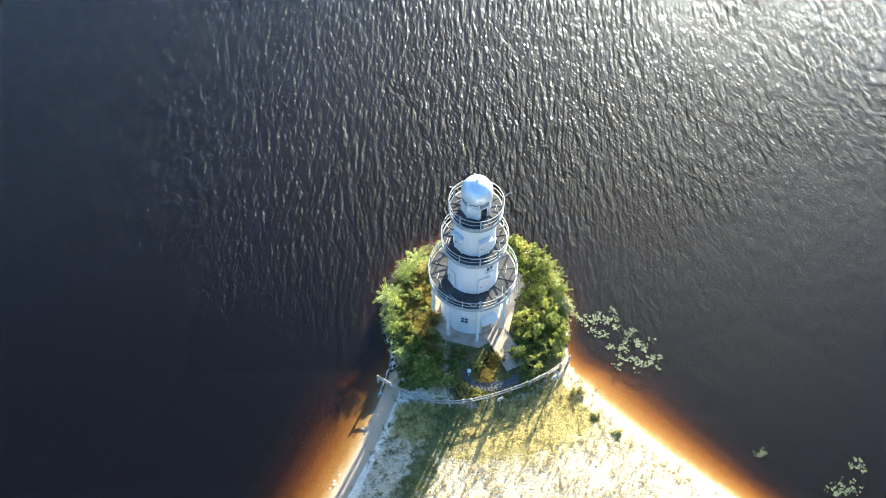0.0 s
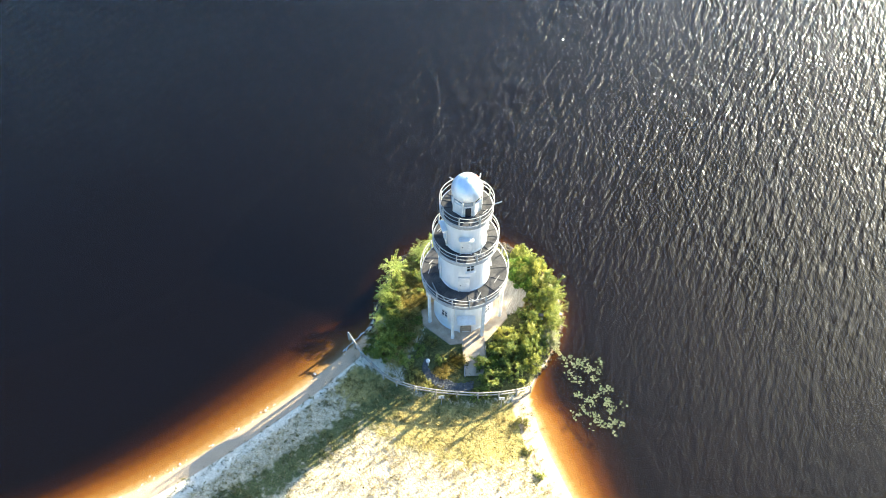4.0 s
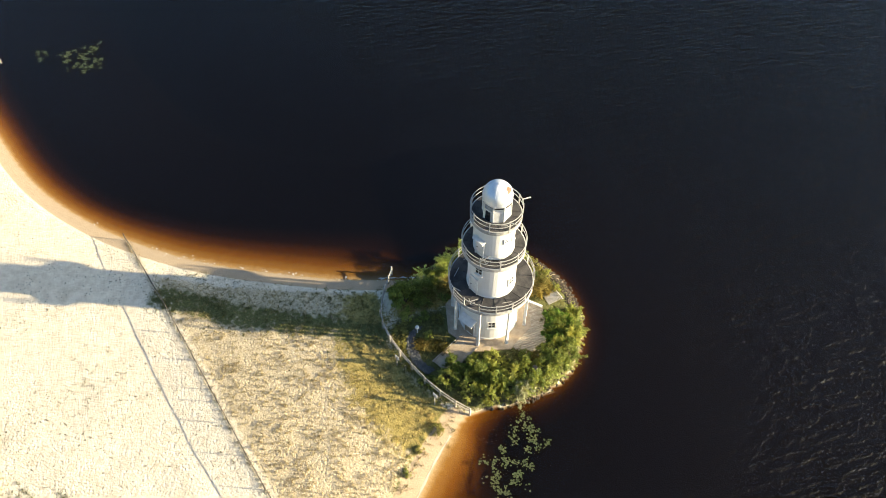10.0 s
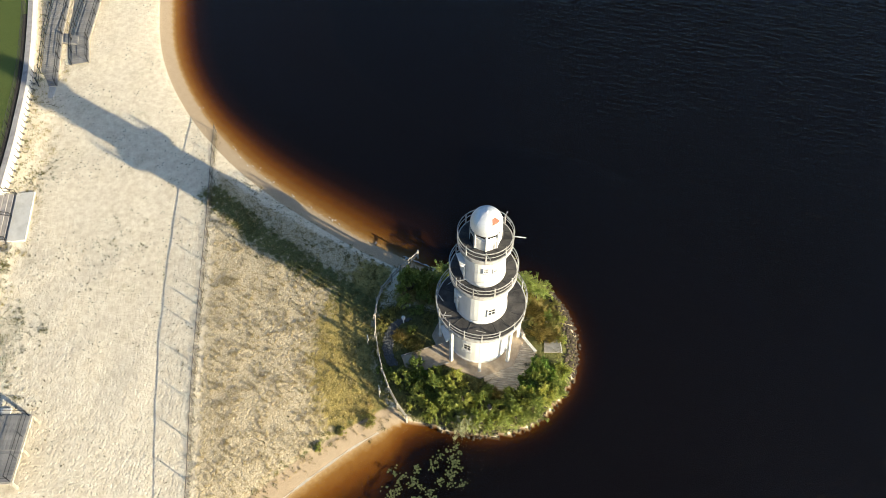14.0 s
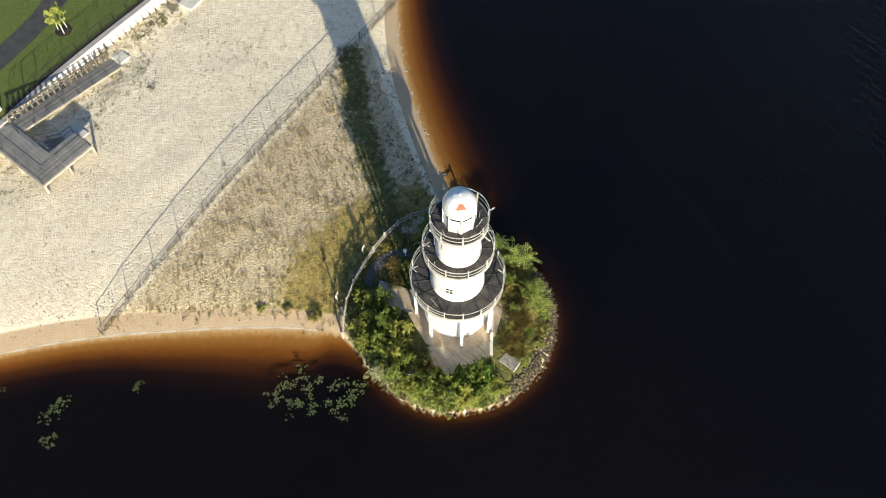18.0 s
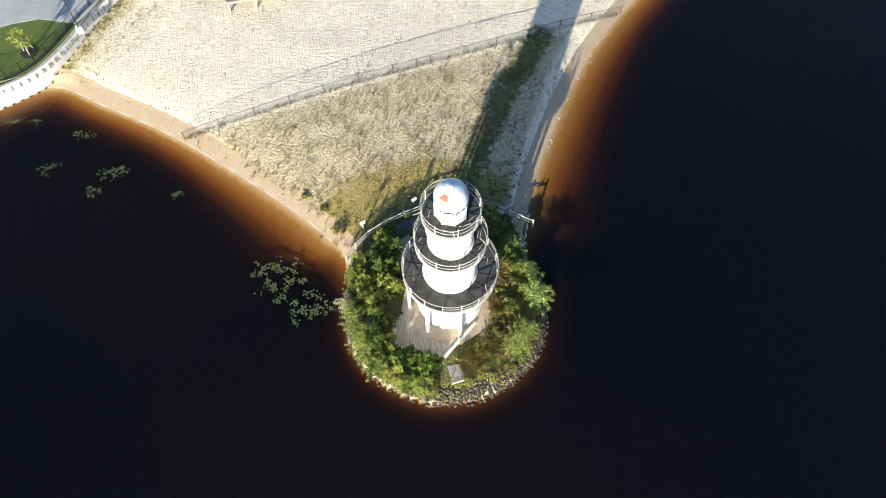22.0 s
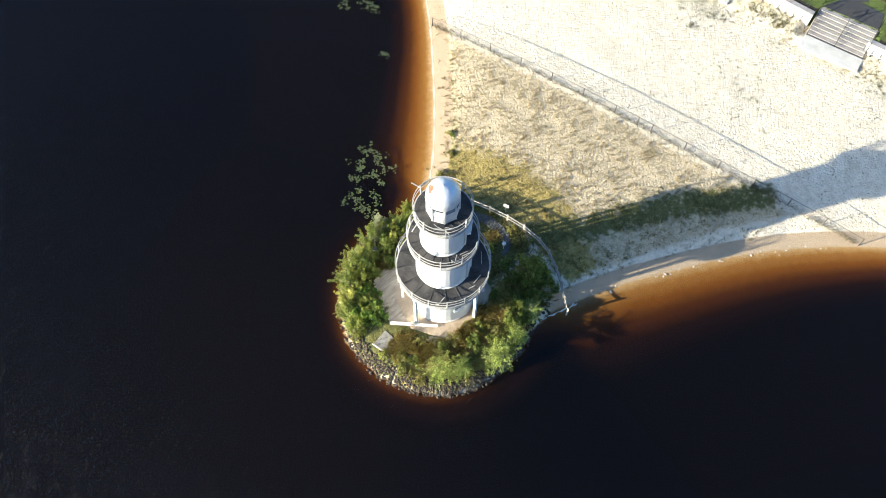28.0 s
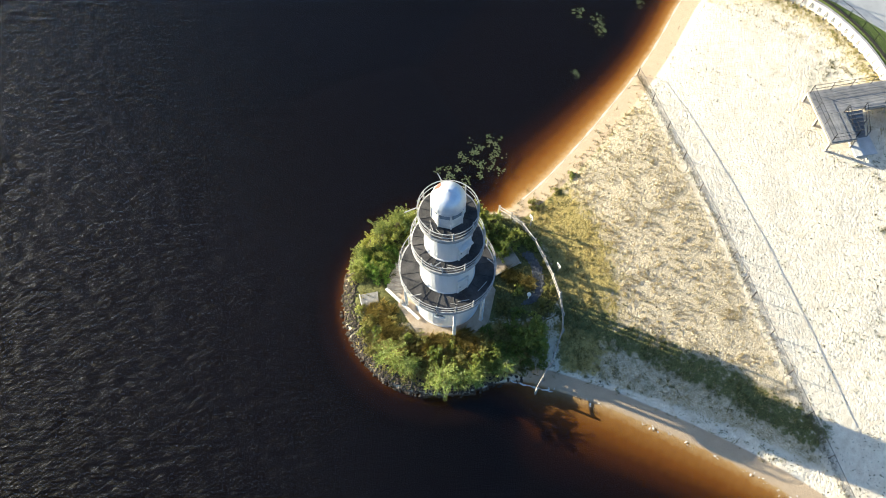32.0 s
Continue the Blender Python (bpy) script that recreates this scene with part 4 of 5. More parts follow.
def tussock_mesh(name, seed, material, n=2200, radius=0.75, height=0.6):
    """Arching dry blades that fan out of a few tufts."""
    rs = np.random.RandomState(seed)
    tuft = rs.normal(0, radius * 0.55, (40, 2))
    pick = rs.randint(0, 40, n)
    own = np.concatenate([tuft[pick] + rs.normal(0, 0.07, (n, 2)), np.zeros((n, 1))], 1)
    a, l = (rs.uniform(0, 2 * np.pi, 40)[pick] + rs.normal(0, 1.3, n))[:, None], height * rs.uniform(0.35, 1.1, (n, 1))
    lean = rs.uniform(0.15, 1.0, (n, 1))
    d = np.concatenate([np.cos(a) * lean, np.sin(a) * lean, np.ones((n, 1))], 1)
    s = np.concatenate([-np.sin(a), np.cos(a), np.zeros((n, 1))], 1) * 0.009
    bend = np.concatenate([np.cos(a), np.sin(a), -0.5 * np.ones((n, 1))], 1) * lean * l * 0.5
    return quads(name, np.stack([own - s, own + s, own + d * l * 0.6 + s * 0.7, own + d * l + bend], 1), material)


def stems_shape(seed, n, radius, height):
    r = random.Random(seed)
    sh = Shape()
    for k in range(n):
        a, q = r.uniform(0, 6.28), radius * r.uniform(0.3, 0.8)
        h = height * r.uniform(0.6, 0.95)
        sh.tube([(0.08 * math.cos(a), 0.08 * math.sin(a), -0.15), (q * 0.5 * math.cos(a + 0.2), q * 0.5 * math.sin(a + 0.2), h * 0.55), (q * math.cos(a), q * math.sin(a), h)], 0.035, 5, 0.008)
    return sh.mesh("stems", BARK)


CROWNS = {
    "g": [crown_mesh("crown", 1, 120, 52, 1.1, 1.8, LEAF_A, 0.14, 0.027, 0.7, 0.5), crown_mesh("crown", 2, 120, 50, 1.15, 1.6, LEAF_A, 0.14, 0.027, 0.7, 0.5), crown_mesh("crown", 12, 110, 54, 1.1, 1.7, LEAF_A, 0.14, 0.026, 0.8, 0.55)],
    "y": [crown_mesh("crown", 3, 90, 58, 1.0, 1.65, LEAF_B, 0.14, 0.023, 0.95, 0.65), crown_mesh("crown", 4, 90, 58, 1.1, 1.5, LEAF_B, 0.14, 0.023, 0.9, 0.65), crown_mesh("crown", 8, 95, 56, 1.05, 1.75, LEAF_A, 0.14, 0.024, 0.95, 0.65)],
    "v": [crown_mesh("crown", 81, 230, 16, 1.15, 0.95, LEAF_V, 0.14, 0.06, 0.4, 0.35), crown_mesh("crown", 82, 230, 16, 1.0, 1.1, LEAF_V, 0.14, 0.06, 0.45, 0.4)],
    "d": [crown_mesh("crown", 5, 90, 15, 0.9, 0.8, LEAF_C, 0.17, 0.028, 0.55, 0.6), crown_mesh("crown", 6, 90, 15, 0.85, 0.65, LEAF_B, 0.16, 0.034, 0.5, 0.6), crown_mesh("crown", 9, 90, 15, 0.85, 0.75, LEAF_A, 0.16, 0.034, 0.5, 0.6), crown_mesh("crown", 19, 90, 15, 0.9, 0.6, LEAF_C, 0.16, 0.028, 0.55, 0.6)],
    "w": [crown_mesh("crown", 41, 240, 15, 1.05, 1.6, LEAF_W, 0.13, 0.04, 0.6, 0.45)],
    "s": [sumac_mesh("crown", 7, LEAF_S, 4), sumac_mesh("crown", 17, LEAF_S, 3)],
    "t": [tussock_mesh("crown", 71, GOLDBLADE), tussock_mesh("crown", 72, GOLDBLADE, 2000, 0.85, 0.5), tussock_mesh("crown", 73, GREENBLADE, 1800, 0.8, 0.5)],
}
STEMS = {"v": stems_shape(9, 9, 0.8, 0.7), "t": stems_shape(8, 7, 0.5, 0.7), "w": stems_shape(6, 9, 0.85, 1.4), "g": stems_shape(1, 8, 0.9, 1.5), "y": stems_shape(2, 9, 0.85, 1.4), "d": stems_shape(3, 6, 0.6, 0.6), "s": stems_shape(4, 12, 0.7, 1.2)}
SAY = {"v": "low mat of bright green vine beside the patio", "t": "golden tussock of tall dead grass on the islet", "w": "pale silvery-leaved shrub at the water's edge", "g": "dense dark green broadleaf shrub on the islet", "y": "tall yellow-green shrub with an uneven crown", "d": "low dull olive weed clump with dry stalks", "s": "bushy sumac with arching feathery fronds"}
PLANTS = [("g", [(-3.9, -6.4, 1.2), (-4.7, -6.6, 0.65), (-4.9, -4.9, 0.5), (-6.2, -3.4, 0.5), (-4.4, -5.3, 0.75), (5.3, -4.4, 0.95), (4.4, -3.3, 0.85), (6.0, 0.9, 0.8), (-2.9, -5.0, 0.7), (5.9, 2.9, 0.8), (4.2, 5.4, 0.8), (6.6, -1.4, 0.8), (4.9, -2.4, 0.7), (-4.5, -6.9, 0.8), (3.6, 4.5, 0.55), (5.0, 3.0, 0.5)]),
          ("y", [(7.6, 1.0, 1.0), (7.3, -1.1, 1.0), (7.2, -2.9, 0.9), (6.7, 3.8, 0.95), (6.5, 2.3, 0.85), (4.9, 5.9, 0.95), (5.9, 4.9, 0.95), (2.7, 6.9, 0.85), (3.5, 5.2, 0.85), (5.2, 4.1, 0.8),
                 (6.2, -0.6, 0.9), (6.5, -4.1, 0.85), (4.7, -5.6, 0.85), (5.6, -2.9, 0.95), (4.5, -1.5, 0.8), (6.7, -2.2, 0.9), (3.9, -4.7, 0.75), (5.6, -1.7, 0.85), (3.9, 6.6, 0.8), (2.5, 5.0, 0.6)]),
          ("d", [(0.2, -8.2, 0.7), (-1.2, -7.8, 0.8), (4.2, -7.3, 0.8), (2.4, -8.3, 0.6), (4.7, -6.7, 0.8), (8.3, -7.9, 0.75), (9.6, -9.9, 0.5), (11.2, -11.4, 0.45), (-4.2, -3.0, 1.0), 
                 (-1.9, 6.2, 0.7), (-6.1, 1.9, 0.7), (-5.0, -3.4, 0.9),
                 (-3.6, -4.3, 0.9), (-1.7, -5.4, 0.8), (-2.2, -6.8, 0.8), (-1.2, -4.5, 0.7), (-5.9, -0.4, 0.8), (0.4, -5.6, 0.6), (3.0, 6.0, 0.8), (5.0, 1.2, 0.7), (-6.7, -1.9, 0.8), (2.2, 7.3, 0.6)]),
          ("d", [(-0.6, 6.9, 0.6), (-2.2, 6.7, 0.65), (-4.0, 6.0, 0.7), (-5.3, 4.7, 0.7), (-6.2, 3.2, 0.7), (-6.8, 1.8, 0.65), (-6.8, -0.6, 0.7), (-3.0, 6.5, 0.55), (-4.8, 5.4, 0.55), (-6.6, -1.5, 0.6), (-2.9, -2.9, 0.7), (-5.9, -6.3, 0.55), (-6.2, -5.3, 0.5), (-5.6, -5.8, 0.6), (-5.4, -7.2, 0.6), (-6.0, -7.0, 0.5), (-4.1, -4.0, 0.7)]),
          ("t", [(-3.9, 1.2, 1.0), (-1.1, 5.2, 0.9), (-2.8, 4.7, 0.9), (-3.5, -1.0, 0.9), (-4.3, 2.9, 0.9), (-4.4, -2.0, 1.0), (-0.9, 6.0, 0.7), (-4.9, 0.6, 0.8), (0.9, -6.4, 0.7), (1.6, -5.0, 0.7), (3.1, 4.9, 0.7), (5.2, 1.9, 0.6)]),
          ("d", [(-3.6, 2.1, 0.8), (-4.7, 1.3, 0.9), (-2.0, 4.2, 0.7), (-3.6, 3.8, 0.8), (-5.6, 0.9, 0.8), (-4.0, -0.2, 0.8), (-5.1, -0.9, 0.9), (-2.7, 5.6, 0.7), (-5.1, 2.2, 0.8), (-3.4, 0.4, 0.6), (-1.6, 5.9, 0.6), (-5.7, -2.3, 0.9), (-4.9, -2.9, 0.9)]),
          ("g", [(-5.5, -2.0, 0.75), (-5.0, -3.6, 0.8), (-6.3, 0.0, 0.55), (-4.4, 0.9, 0.42), (-3.4, 3.1, 0.4), (-5.3, 2.7, 0.45)]),
          ("w", [(7.9, -0.4, 0.9), (7.7, 0.6, 0.7), (-5.8, -4.1, 0.4)]),
          ("s", [(-6.7, 0.8, 1.1), (-4.6, 4.6, 1.0), (-6.6, -1.6, 0.75), (-5.5, 3.4, 0.7), (-6.0, -4.2, 0.7), (7.9, -0.2, 0.7), (3.3, 7.0, 0.7), (7.2, 2.9, 0.7), (6.4, 4.6, 0.65), (4.6, 6.6, 0.6)]),
          ("v", [(2.5, 5.3, 1.0), (3.3, 4.9, 0.9), (4.1, 4.5, 0.9), (2.9, 6.0, 0.85), (4.3, -4.4, 0.8)])]
seat = random.Random(9)
for kind, spots_ in PLANTS:
    for x, y, k in spots_:
        x, y = x + seat.uniform(-0.1, 0.1), y + seat.uniform(-0.1, 0.1)
        sh = thing({"d": "weed_clump", "t": "grass_tussock"}.get(kind, "shrub"), SAY[kind], {"d": "plant", "t": "grass"}.get(kind, "shrub"), group="plants on the islet")
        part("stems", STEMS[kind], None, sh)
        part("crown", CROWNS[kind][seat.randrange(len(CROWNS[kind]))], None, sh)
        sh.matrix_world = pose(x, y, floor_at(x, y), 0, 0, seat.uniform(0, 360)) @ Matrix.Diagonal((k, k, k * seat.uniform(0.85, 1.15), 1))


def blades(name, pts, height, width, material, label, seed, lean=0.5):
    """Loose grass blades standing on the ground at plan points."""
    rs = np.random.RandomState(seed)
    n = len(pts)
    z = ground_height(pts[:, 0], pts[:, 1])[0]
    base = np.concatenate([pts, z[:, None]], 1)
    a = rs.uniform(0, 2 * np.pi, n)
    s = np.stack([np.cos(a), np.sin(a), np.zeros(n)], 1) * width * rs.uniform(0.6, 1.4, (n, 1))
    tip = np.stack([rs.normal(0, lean, n), rs.normal(0, lean, n), np.ones(n)], 1) * height * rs.uniform(0.4, 1.3, (n, 1))
    v = np.stack([base - s, base + s, base + tip * 0.6 + s * 0.6, base + tip], 1)
    tagged(new(name, quads(name, v, material)), label, "grass", kind="stuff")


def scatter(n, x0, x1, y0, y1, seed, want):
    rs = np.random.RandomState(seed)
    p = np.stack([rs.uniform(x0, x1, n), rs.uniform(y0, y1, n)], 1)
    z, d, s, isle = ground_height(p[:, 0], p[:, 1])
    lay = layers(p[:, 0], p[:, 1], d, s, isle)
    w = want(lay, d, s, isle)
    w = w * np.array([0.55 + 0.9 * noise.noise((q[0] * 0.6, q[1] * 0.6, seed)) for q in p])
    return p[rs.uniform(0, 1, n) < w]


isle_pts = scatter(26000, -8.5, 9, -9, 8.5, 3, lambda l, d, s, i: i * (d > 0.15) * 0.75)
isle_pts = isle_pts[(np.hypot(isle_pts[:, 0], isle_pts[:, 1]) > 4.0) & ~inside(isle_pts[:, 0], isle_pts[:, 1], [(5.4, 2.4), (4.6, 3.5), (1.0, 4.9), (-0.3, 3.6), (3.2, 0.8)])
                    & ~inside(isle_pts[:, 0], isle_pts[:, 1], [(2.6, -6.3), (4.5, -5.4), (2.9, -2.2), (1.0, -3.1)])]
rocky = np.degrees(np.arctan2(isle_pts[:, 1], isle_pts[:, 0]))
isle_pts = isle_pts[~((rocky > 68) & (rocky < 165) & (np.hypot(isle_pts[:, 0], isle_pts[:, 1]) > 7.0))]
isle_pts = isle_pts[rows_to_line(isle_pts[:, 0], isle_pts[:, 1], arc)[0] > 0.5]
west = (isle_pts[:, 0] < -1.5 + 1.2 * np.sin(isle_pts[:, 1] * 1.3)) & np.array([noise.noise((q[0] * 1.1, q[1] * 1.1, 31.0)) > -0.08 for q in isle_pts])
blades("dry_undergrowth", isle_pts[west], 0.4, 0.03, GOLDBLADE, "rough golden undergrowth on the islet", 40, 0.7)
blades("undergrowth", isle_pts[~west], 0.4, 0.035, GREENBLADE, "rough green and straw-coloured undergrowth on the islet", 4, 0.6)


def tufts(pts, each, spread, seed):
    rs = np.random.RandomState(seed)
    return np.repeat(pts, each, 0) + rs.normal(0, spread, (len(pts) * each, 2))


blades("dry_grass", tufts(scatter(13000, -17, 22, -28.5, -5, 5, lambda l, d, s, i: l["dry"] * (1 - i) * (1 - 0.6 * l["green"])), 11, 0.06, 51), 0.19, 0.013, DRYBLADE, "thin dry straw-coloured beach grass", 6, 0.45)
blades("green_grass", tufts(scatter(14000, -15, 22, -28.5, -5, 7, lambda l, d, s, i: l["green"] * (1 - i) * 0.9), 11, 0.08, 52), 0.17, 0.018, GREENBLADE, "patchy green beach grass", 8, 0.6)
weed_pts = scatter(2200, -17, 2, -24.5, -9, 17, lambda l, d, s, i: (1 - i) * (d > 1.2) * 0.8)
weed_pts = weed_pts[rows_to_line(weed_pts[:, 0], weed_pts[:, 1], [(-5.0, -9.5), (-9.2, -17.5), (-13.0, -24.0)])[0] < 1.9]
blades("sand_weeds", tufts(weed_pts, 13, 0.075, 55), 0.14, 0.018, GREENBLADE, "scattered dark weed tufts on the sand", 18, 0.9)
foot_line = np.array([along(FENCE_LINE, s) for s in np.linspace(0, 43, 700)])
blades("fence_weeds", tufts(foot_line[np.random.RandomState(77).uniform(0, 1, 700) < 0.6], 6, 0.13, 53), 0.28, 0.013, LITTER, "dead weeds caught along the foot of the wire fence", 78, 0.6)
blades("wall_weeds", tufts(scatter(15000, -46, 36, -56, -26, 15, lambda l, d, s, i: (d > 0.8) * (s > -3.4) * (s < -0.15) * 0.9), 9, 0.12, 54), 0.15, 0.02, GOLDBLADE, "yellowing weeds on the sand at the foot of the bulkhead", 16, 1.0)
patch_rs = np.random.RandomState(61)
patches = np.concatenate([patch_rs.normal(0, 1, (n, 2)) * (w, h) + (x, y) for x, y, w, h, n in ((7.0, -38.8, 2.0, 0.8, 130), (4.3, -39.4, 1.2, 0.7, 70), (11.0, -37.5, 1.6, 1.0, 60), (-5.0, -33.0, 1.8, 1.5, 50), (4.0, -36.6, 0.3, 0.25, 16), (-1.6, -43.0, 0.9, 0.5, 90), (1.0, -42.6, 1.0, 0.5, 60), (-11.5, -43.5, 1.2, 0.8, 70), (20.5, -36.5, 1.5, 1.2, 70))])
blades("beach_weeds", tufts(patches, 12, 0.1, 62), 0.1, 0.02, GREENBLADE, "thin patches of olive and straw-coloured weeds on the sand", 63, 1.0)
blades("lawn_grass", scatter(30000, -22, 42, -58, -26, 11, lambda l, d, s, i: l["lawn"] * 0.6), 0.07, 0.02, GREENBLADE, "mown green lawn grass", 12, 0.5)


# ---- litter on the sand, foam and lily pads ----
def flakes(name, pts, size, lift, material, label, seed, category, flat=0.12):
    rs = np.random.RandomState(seed)
    n = len(pts)
    z = np.maximum(ground_height(pts[:, 0], pts[:, 1])[0], 0.0) + lift
    base = np.concatenate([pts, z[:, None]], 1)
    a = rs.uniform(0, 2 * np.pi, n)
    l = size * rs.uniform(0.4, 1.4, (n, 1))
    d = np.stack([np.cos(a), np.sin(a), rs.normal(0, flat, n)], 1) * l
    s = np.stack([-np.sin(a), np.cos(a), rs.normal(0, flat, n)], 1) * l * rs.uniform(0.25, 0.7, (n, 1))
    tagged(new(name, quads(name, np.stack([base - d, base - s * 0.8, base + d, base + s], 1), material)), label, category, kind="stuff")


litter_pts = scatter(34000, -46, 34, -50, -8, 21, lambda l, d, s, i: (1 - i) * (d > 1.2) * (s < 0) * (1 - l["dry"] * 0.7) * 0.6)
litter_pts = litter_pts[np.array([noise.noise((q[0] * 0.16, q[1] * 0.16, 4.0)) + 0.5 * noise.noise((q[0] * 0.7, q[1] * 0.7, 9.0)) > 0.02 for q in litter_pts])]
flakes("beach_litter", litter_pts, 0.085, 0.035, LITTER, "dark dry plant litter scattered over the sand", 22, "litter", 0.3)
shore_pts = np.array([(x + seat.gauss(0, 0.12) - 0.15, y + seat.gauss(0, 0.25)) for x, y in SHORE if -24 < x < -7 and y < -7 for _ in range(2 if noise.noise((x * 0.9, y * 0.9, 3.0)) > 0.05 else 0)])
flakes("shore_debris", shore_pts, 0.12, 0.035, DEBRIS, "pale foam flecks and debris along the waterline", 23, "debris")
swash = Shape()
sl = [p for p in SHORE if 9.0 < p[0] < 39.0]
sl = offset_line(sl, 0.12)
for i in range(len(sl) - 1):
    (ax, ay), (bx, by) = sl[i], sl[i + 1]
    w0, w1 = (0.05 + 0.03 * math.sin(k * 1.3) for k in (i, i + 1))
    za, zb = floor_at(ax, ay) + 0.02, floor_at(bx, by) + 0.02
    swash.faces([(ax - w0, ay - w0, za), (ax + w0, ay + w0, za), (bx + w1, by + w1, zb), (bx - w1, by - w1, zb)], [(0, 1, 2, 3)])
solid("swash_line", swash, SANDPALE, "thin pale line of washed-up sand at the water's edge", "beach", kind="stuff")
foam = Shape().faces([], [])
fl = curve_through([(-6.7, -4.3), (-6.95, -4.9), (-7.2, -5.6), (-7.35, -6.1), (-7.6, -6.8), (-7.75, -7.4)], 0.25)
for i, (x, y) in enumerate(fl[:-1]):
    foam.tube([(x + 0.05 * math.sin(i * 2.1), y, 0.03), (fl[i + 1][0] + 0.05 * math.sin(i * 2.1 + 2.1), fl[i + 1][1], 0.03)], 0.05 + 0.03 * math.sin(i * 1.7), 5)
solid("foam_line", foam, DEBRIS, "white streak of foam in the shallow corner", "foam", kind="stuff")
PADS = [[(10.1, -1.1, 0.55), (11.0, -2.4, 0.6), (11.2, -0.7, 0.55), (12.2, -1.0, 0.75), (12.4, -4.4, 0.6), (12.1, -3.7, 0.4), (13.2, -2.4, 0.75), (13.0, -3.4, 0.4), (14.3, -3.3, 0.7), (14.6, -4.6, 0.95), (15.4, -4.8, 0.5), (12.6, -0.2, 0.4), (9.5, -1.0, 0.35), (11.9, -5.4, 0.3), (13.7, -5.0, 0.45)],
        [(22.3, -13.3, 0.5)], [(28.2, -15.8, 0.75), (29.2, -14.8, 0.5), (27.3, -16.4, 0.6), (29.7, -14.2, 0.35)], [(34.2, -17.1, 0.6), (33.4, -17.4, 0.4)], [(30.5, -20.6, 0.45), (31.3, -20.9, 0.3), (37.2, -22.6, 0.35), (35.0, -22.6, 0.3)],
        [(41.3, -12.9, 0.8)], [(-50.3, -30.0, 1.0), (-48.6, -28.4, 0.8), (-48.0, -29.8, 0.9), (-51.5, -31.4, 0.9), (-51.0, -28.6, 0.7), (-49.6, -31.6, 0.7), (-52.0, -34.5, 0.7)]]


def pad(shape, rs, x, y, r0):
    """One floating leaf with a notch and a lifted rim."""
    t0, z0 = rs.uniform(0, 6.28), rs.uniform(0.015, 0.05)
    rim = [(x + r0 * math.cos(t0 + 0.25 + k * 0.964), y + r0 * math.sin(t0 + 0.25 + k * 0.964), z0 + rs.uniform(-0.005, 0.035)) for k in range(7)]
    shape.faces([(x, y, z0)] + rim, [(0, k, k + 1) for k in range(1, 7)])


for blobs in PADS:
    rs = np.random.RandomState(int(abs(blobs[0][0] * 10)))
    sh = Shape()
    for bx, by, br in blobs:
        # pads crowd into small rafts with open water between
        rafts = [(bx + br * rs.normal(0, 0.6), by + br * rs.normal(0, 0.6)) for _ in range(max(3, round(9 * br)))]
        for _ in range(round(84 * br ** 1.6) + 4):
            cx, cy = rafts[rs.randint(len(rafts))]
            pad(sh, rs, cx + rs.normal(0, 0.17), cy + rs.normal(0, 0.17), rs.uniform(0.045, 0.1))
    solid("lily_patch", sh, LILYLEAF, "floating rafts of small olive-green water lily pads", "water lilies", group="lily patches", kind="stuff")


# ---- bulkhead ----
bulkhead = thing("bulkhead", "white bulkhead wall with a grey timber cap along the beach", "retaining wall", kind="structure")
near_wall = [p for p in BULKHEAD if -62 < p[0] < 62]


STAIRS_SPAN = (-9.1, -3.3)
foot, top_line, back = near_wall, offset_line(near_wall, 0.2), [q if p[0] > 19 else r for p, q, r in zip(near_wall, offset_line(near_wall, 0.42), offset_line(near_wall, 0.72))]
for i in range(len(near_wall) - 1):
    mx = (near_wall[i][0] + near_wall[i + 1][0]) / 2
    if STAIRS_SPAN[0] < mx < STAIRS_SPAN[1]:
        continue
    a, b, c, d = foot[i], foot[i + 1], top_line[i + 1], top_line[i]
    e, f = back[i + 1], back[i]
    gap = 0.985
    q = lambda p, w: (w[0] + (p[0] - w[0]) * gap, w[1] + (p[1] - w[1]) * gap)
    sh = Shape().faces([(*a, -0.5), (*q(b, a), -0.5), (*q(c, d), 2.18), (*d, 2.18), (*f, 2.18), (*q(e, f), 2.18), (*f, -0.5), (*q(e, f), -0.5)], [(0, 1, 2, 3), (3, 2, 5, 4), (4, 5, 7, 6), (6, 7, 1, 0), (1, 7, 5, 2), (0, 3, 4, 6)])
    part("wall_panel", sh, VINYL, bulkhead)
    part("cap_board", Shape().faces([(*d, 2.185), (*q(c, d), 2.185), (*q(e, f), 2.185), (*f, 2.185), (*d, 2.28), (*q(c, d), 2.28), (*q(e, f), 2.28), (*f, 2.28)], [(0, 3, 2, 1), (4, 5, 6, 7), (0, 1, 5, 4), (1, 2, 6, 5), (2, 3, 7, 6), (3, 0, 4, 7)]), CAPWOOD, bulkhead)
    if -26 < mx < 46:
        out = offset_line([a, b], -0.1)[0]
        g = max(0.0, floor_at(*out))
        part("pile_stub", Shape().box(out[0], out[1], g - 0.3, 0.14, 0.12, 0.45, 15, 0.02), DARKPILE, bulkhead)
        if mx > -30:
            low = 0.0 if mx > 18.6 else 0.15
            lean = lambda z, out: (a[0] + (d[0] - a[0]) * (z + 0.5) / 2.68, a[1] + (d[1] - a[1]) * (z + 0.5) / 2.68 + out, z)
            # A short dark square bar that stands off the white face.
            face = [lean(1.45 - low, 0.02), lean(1.5 - low, 0.14), lean(1.95 - low, 0.08)]
            part("wall_bracket", Shape().tube(face, 0.045, 4, square=True), DARKPILE, bulkhead)


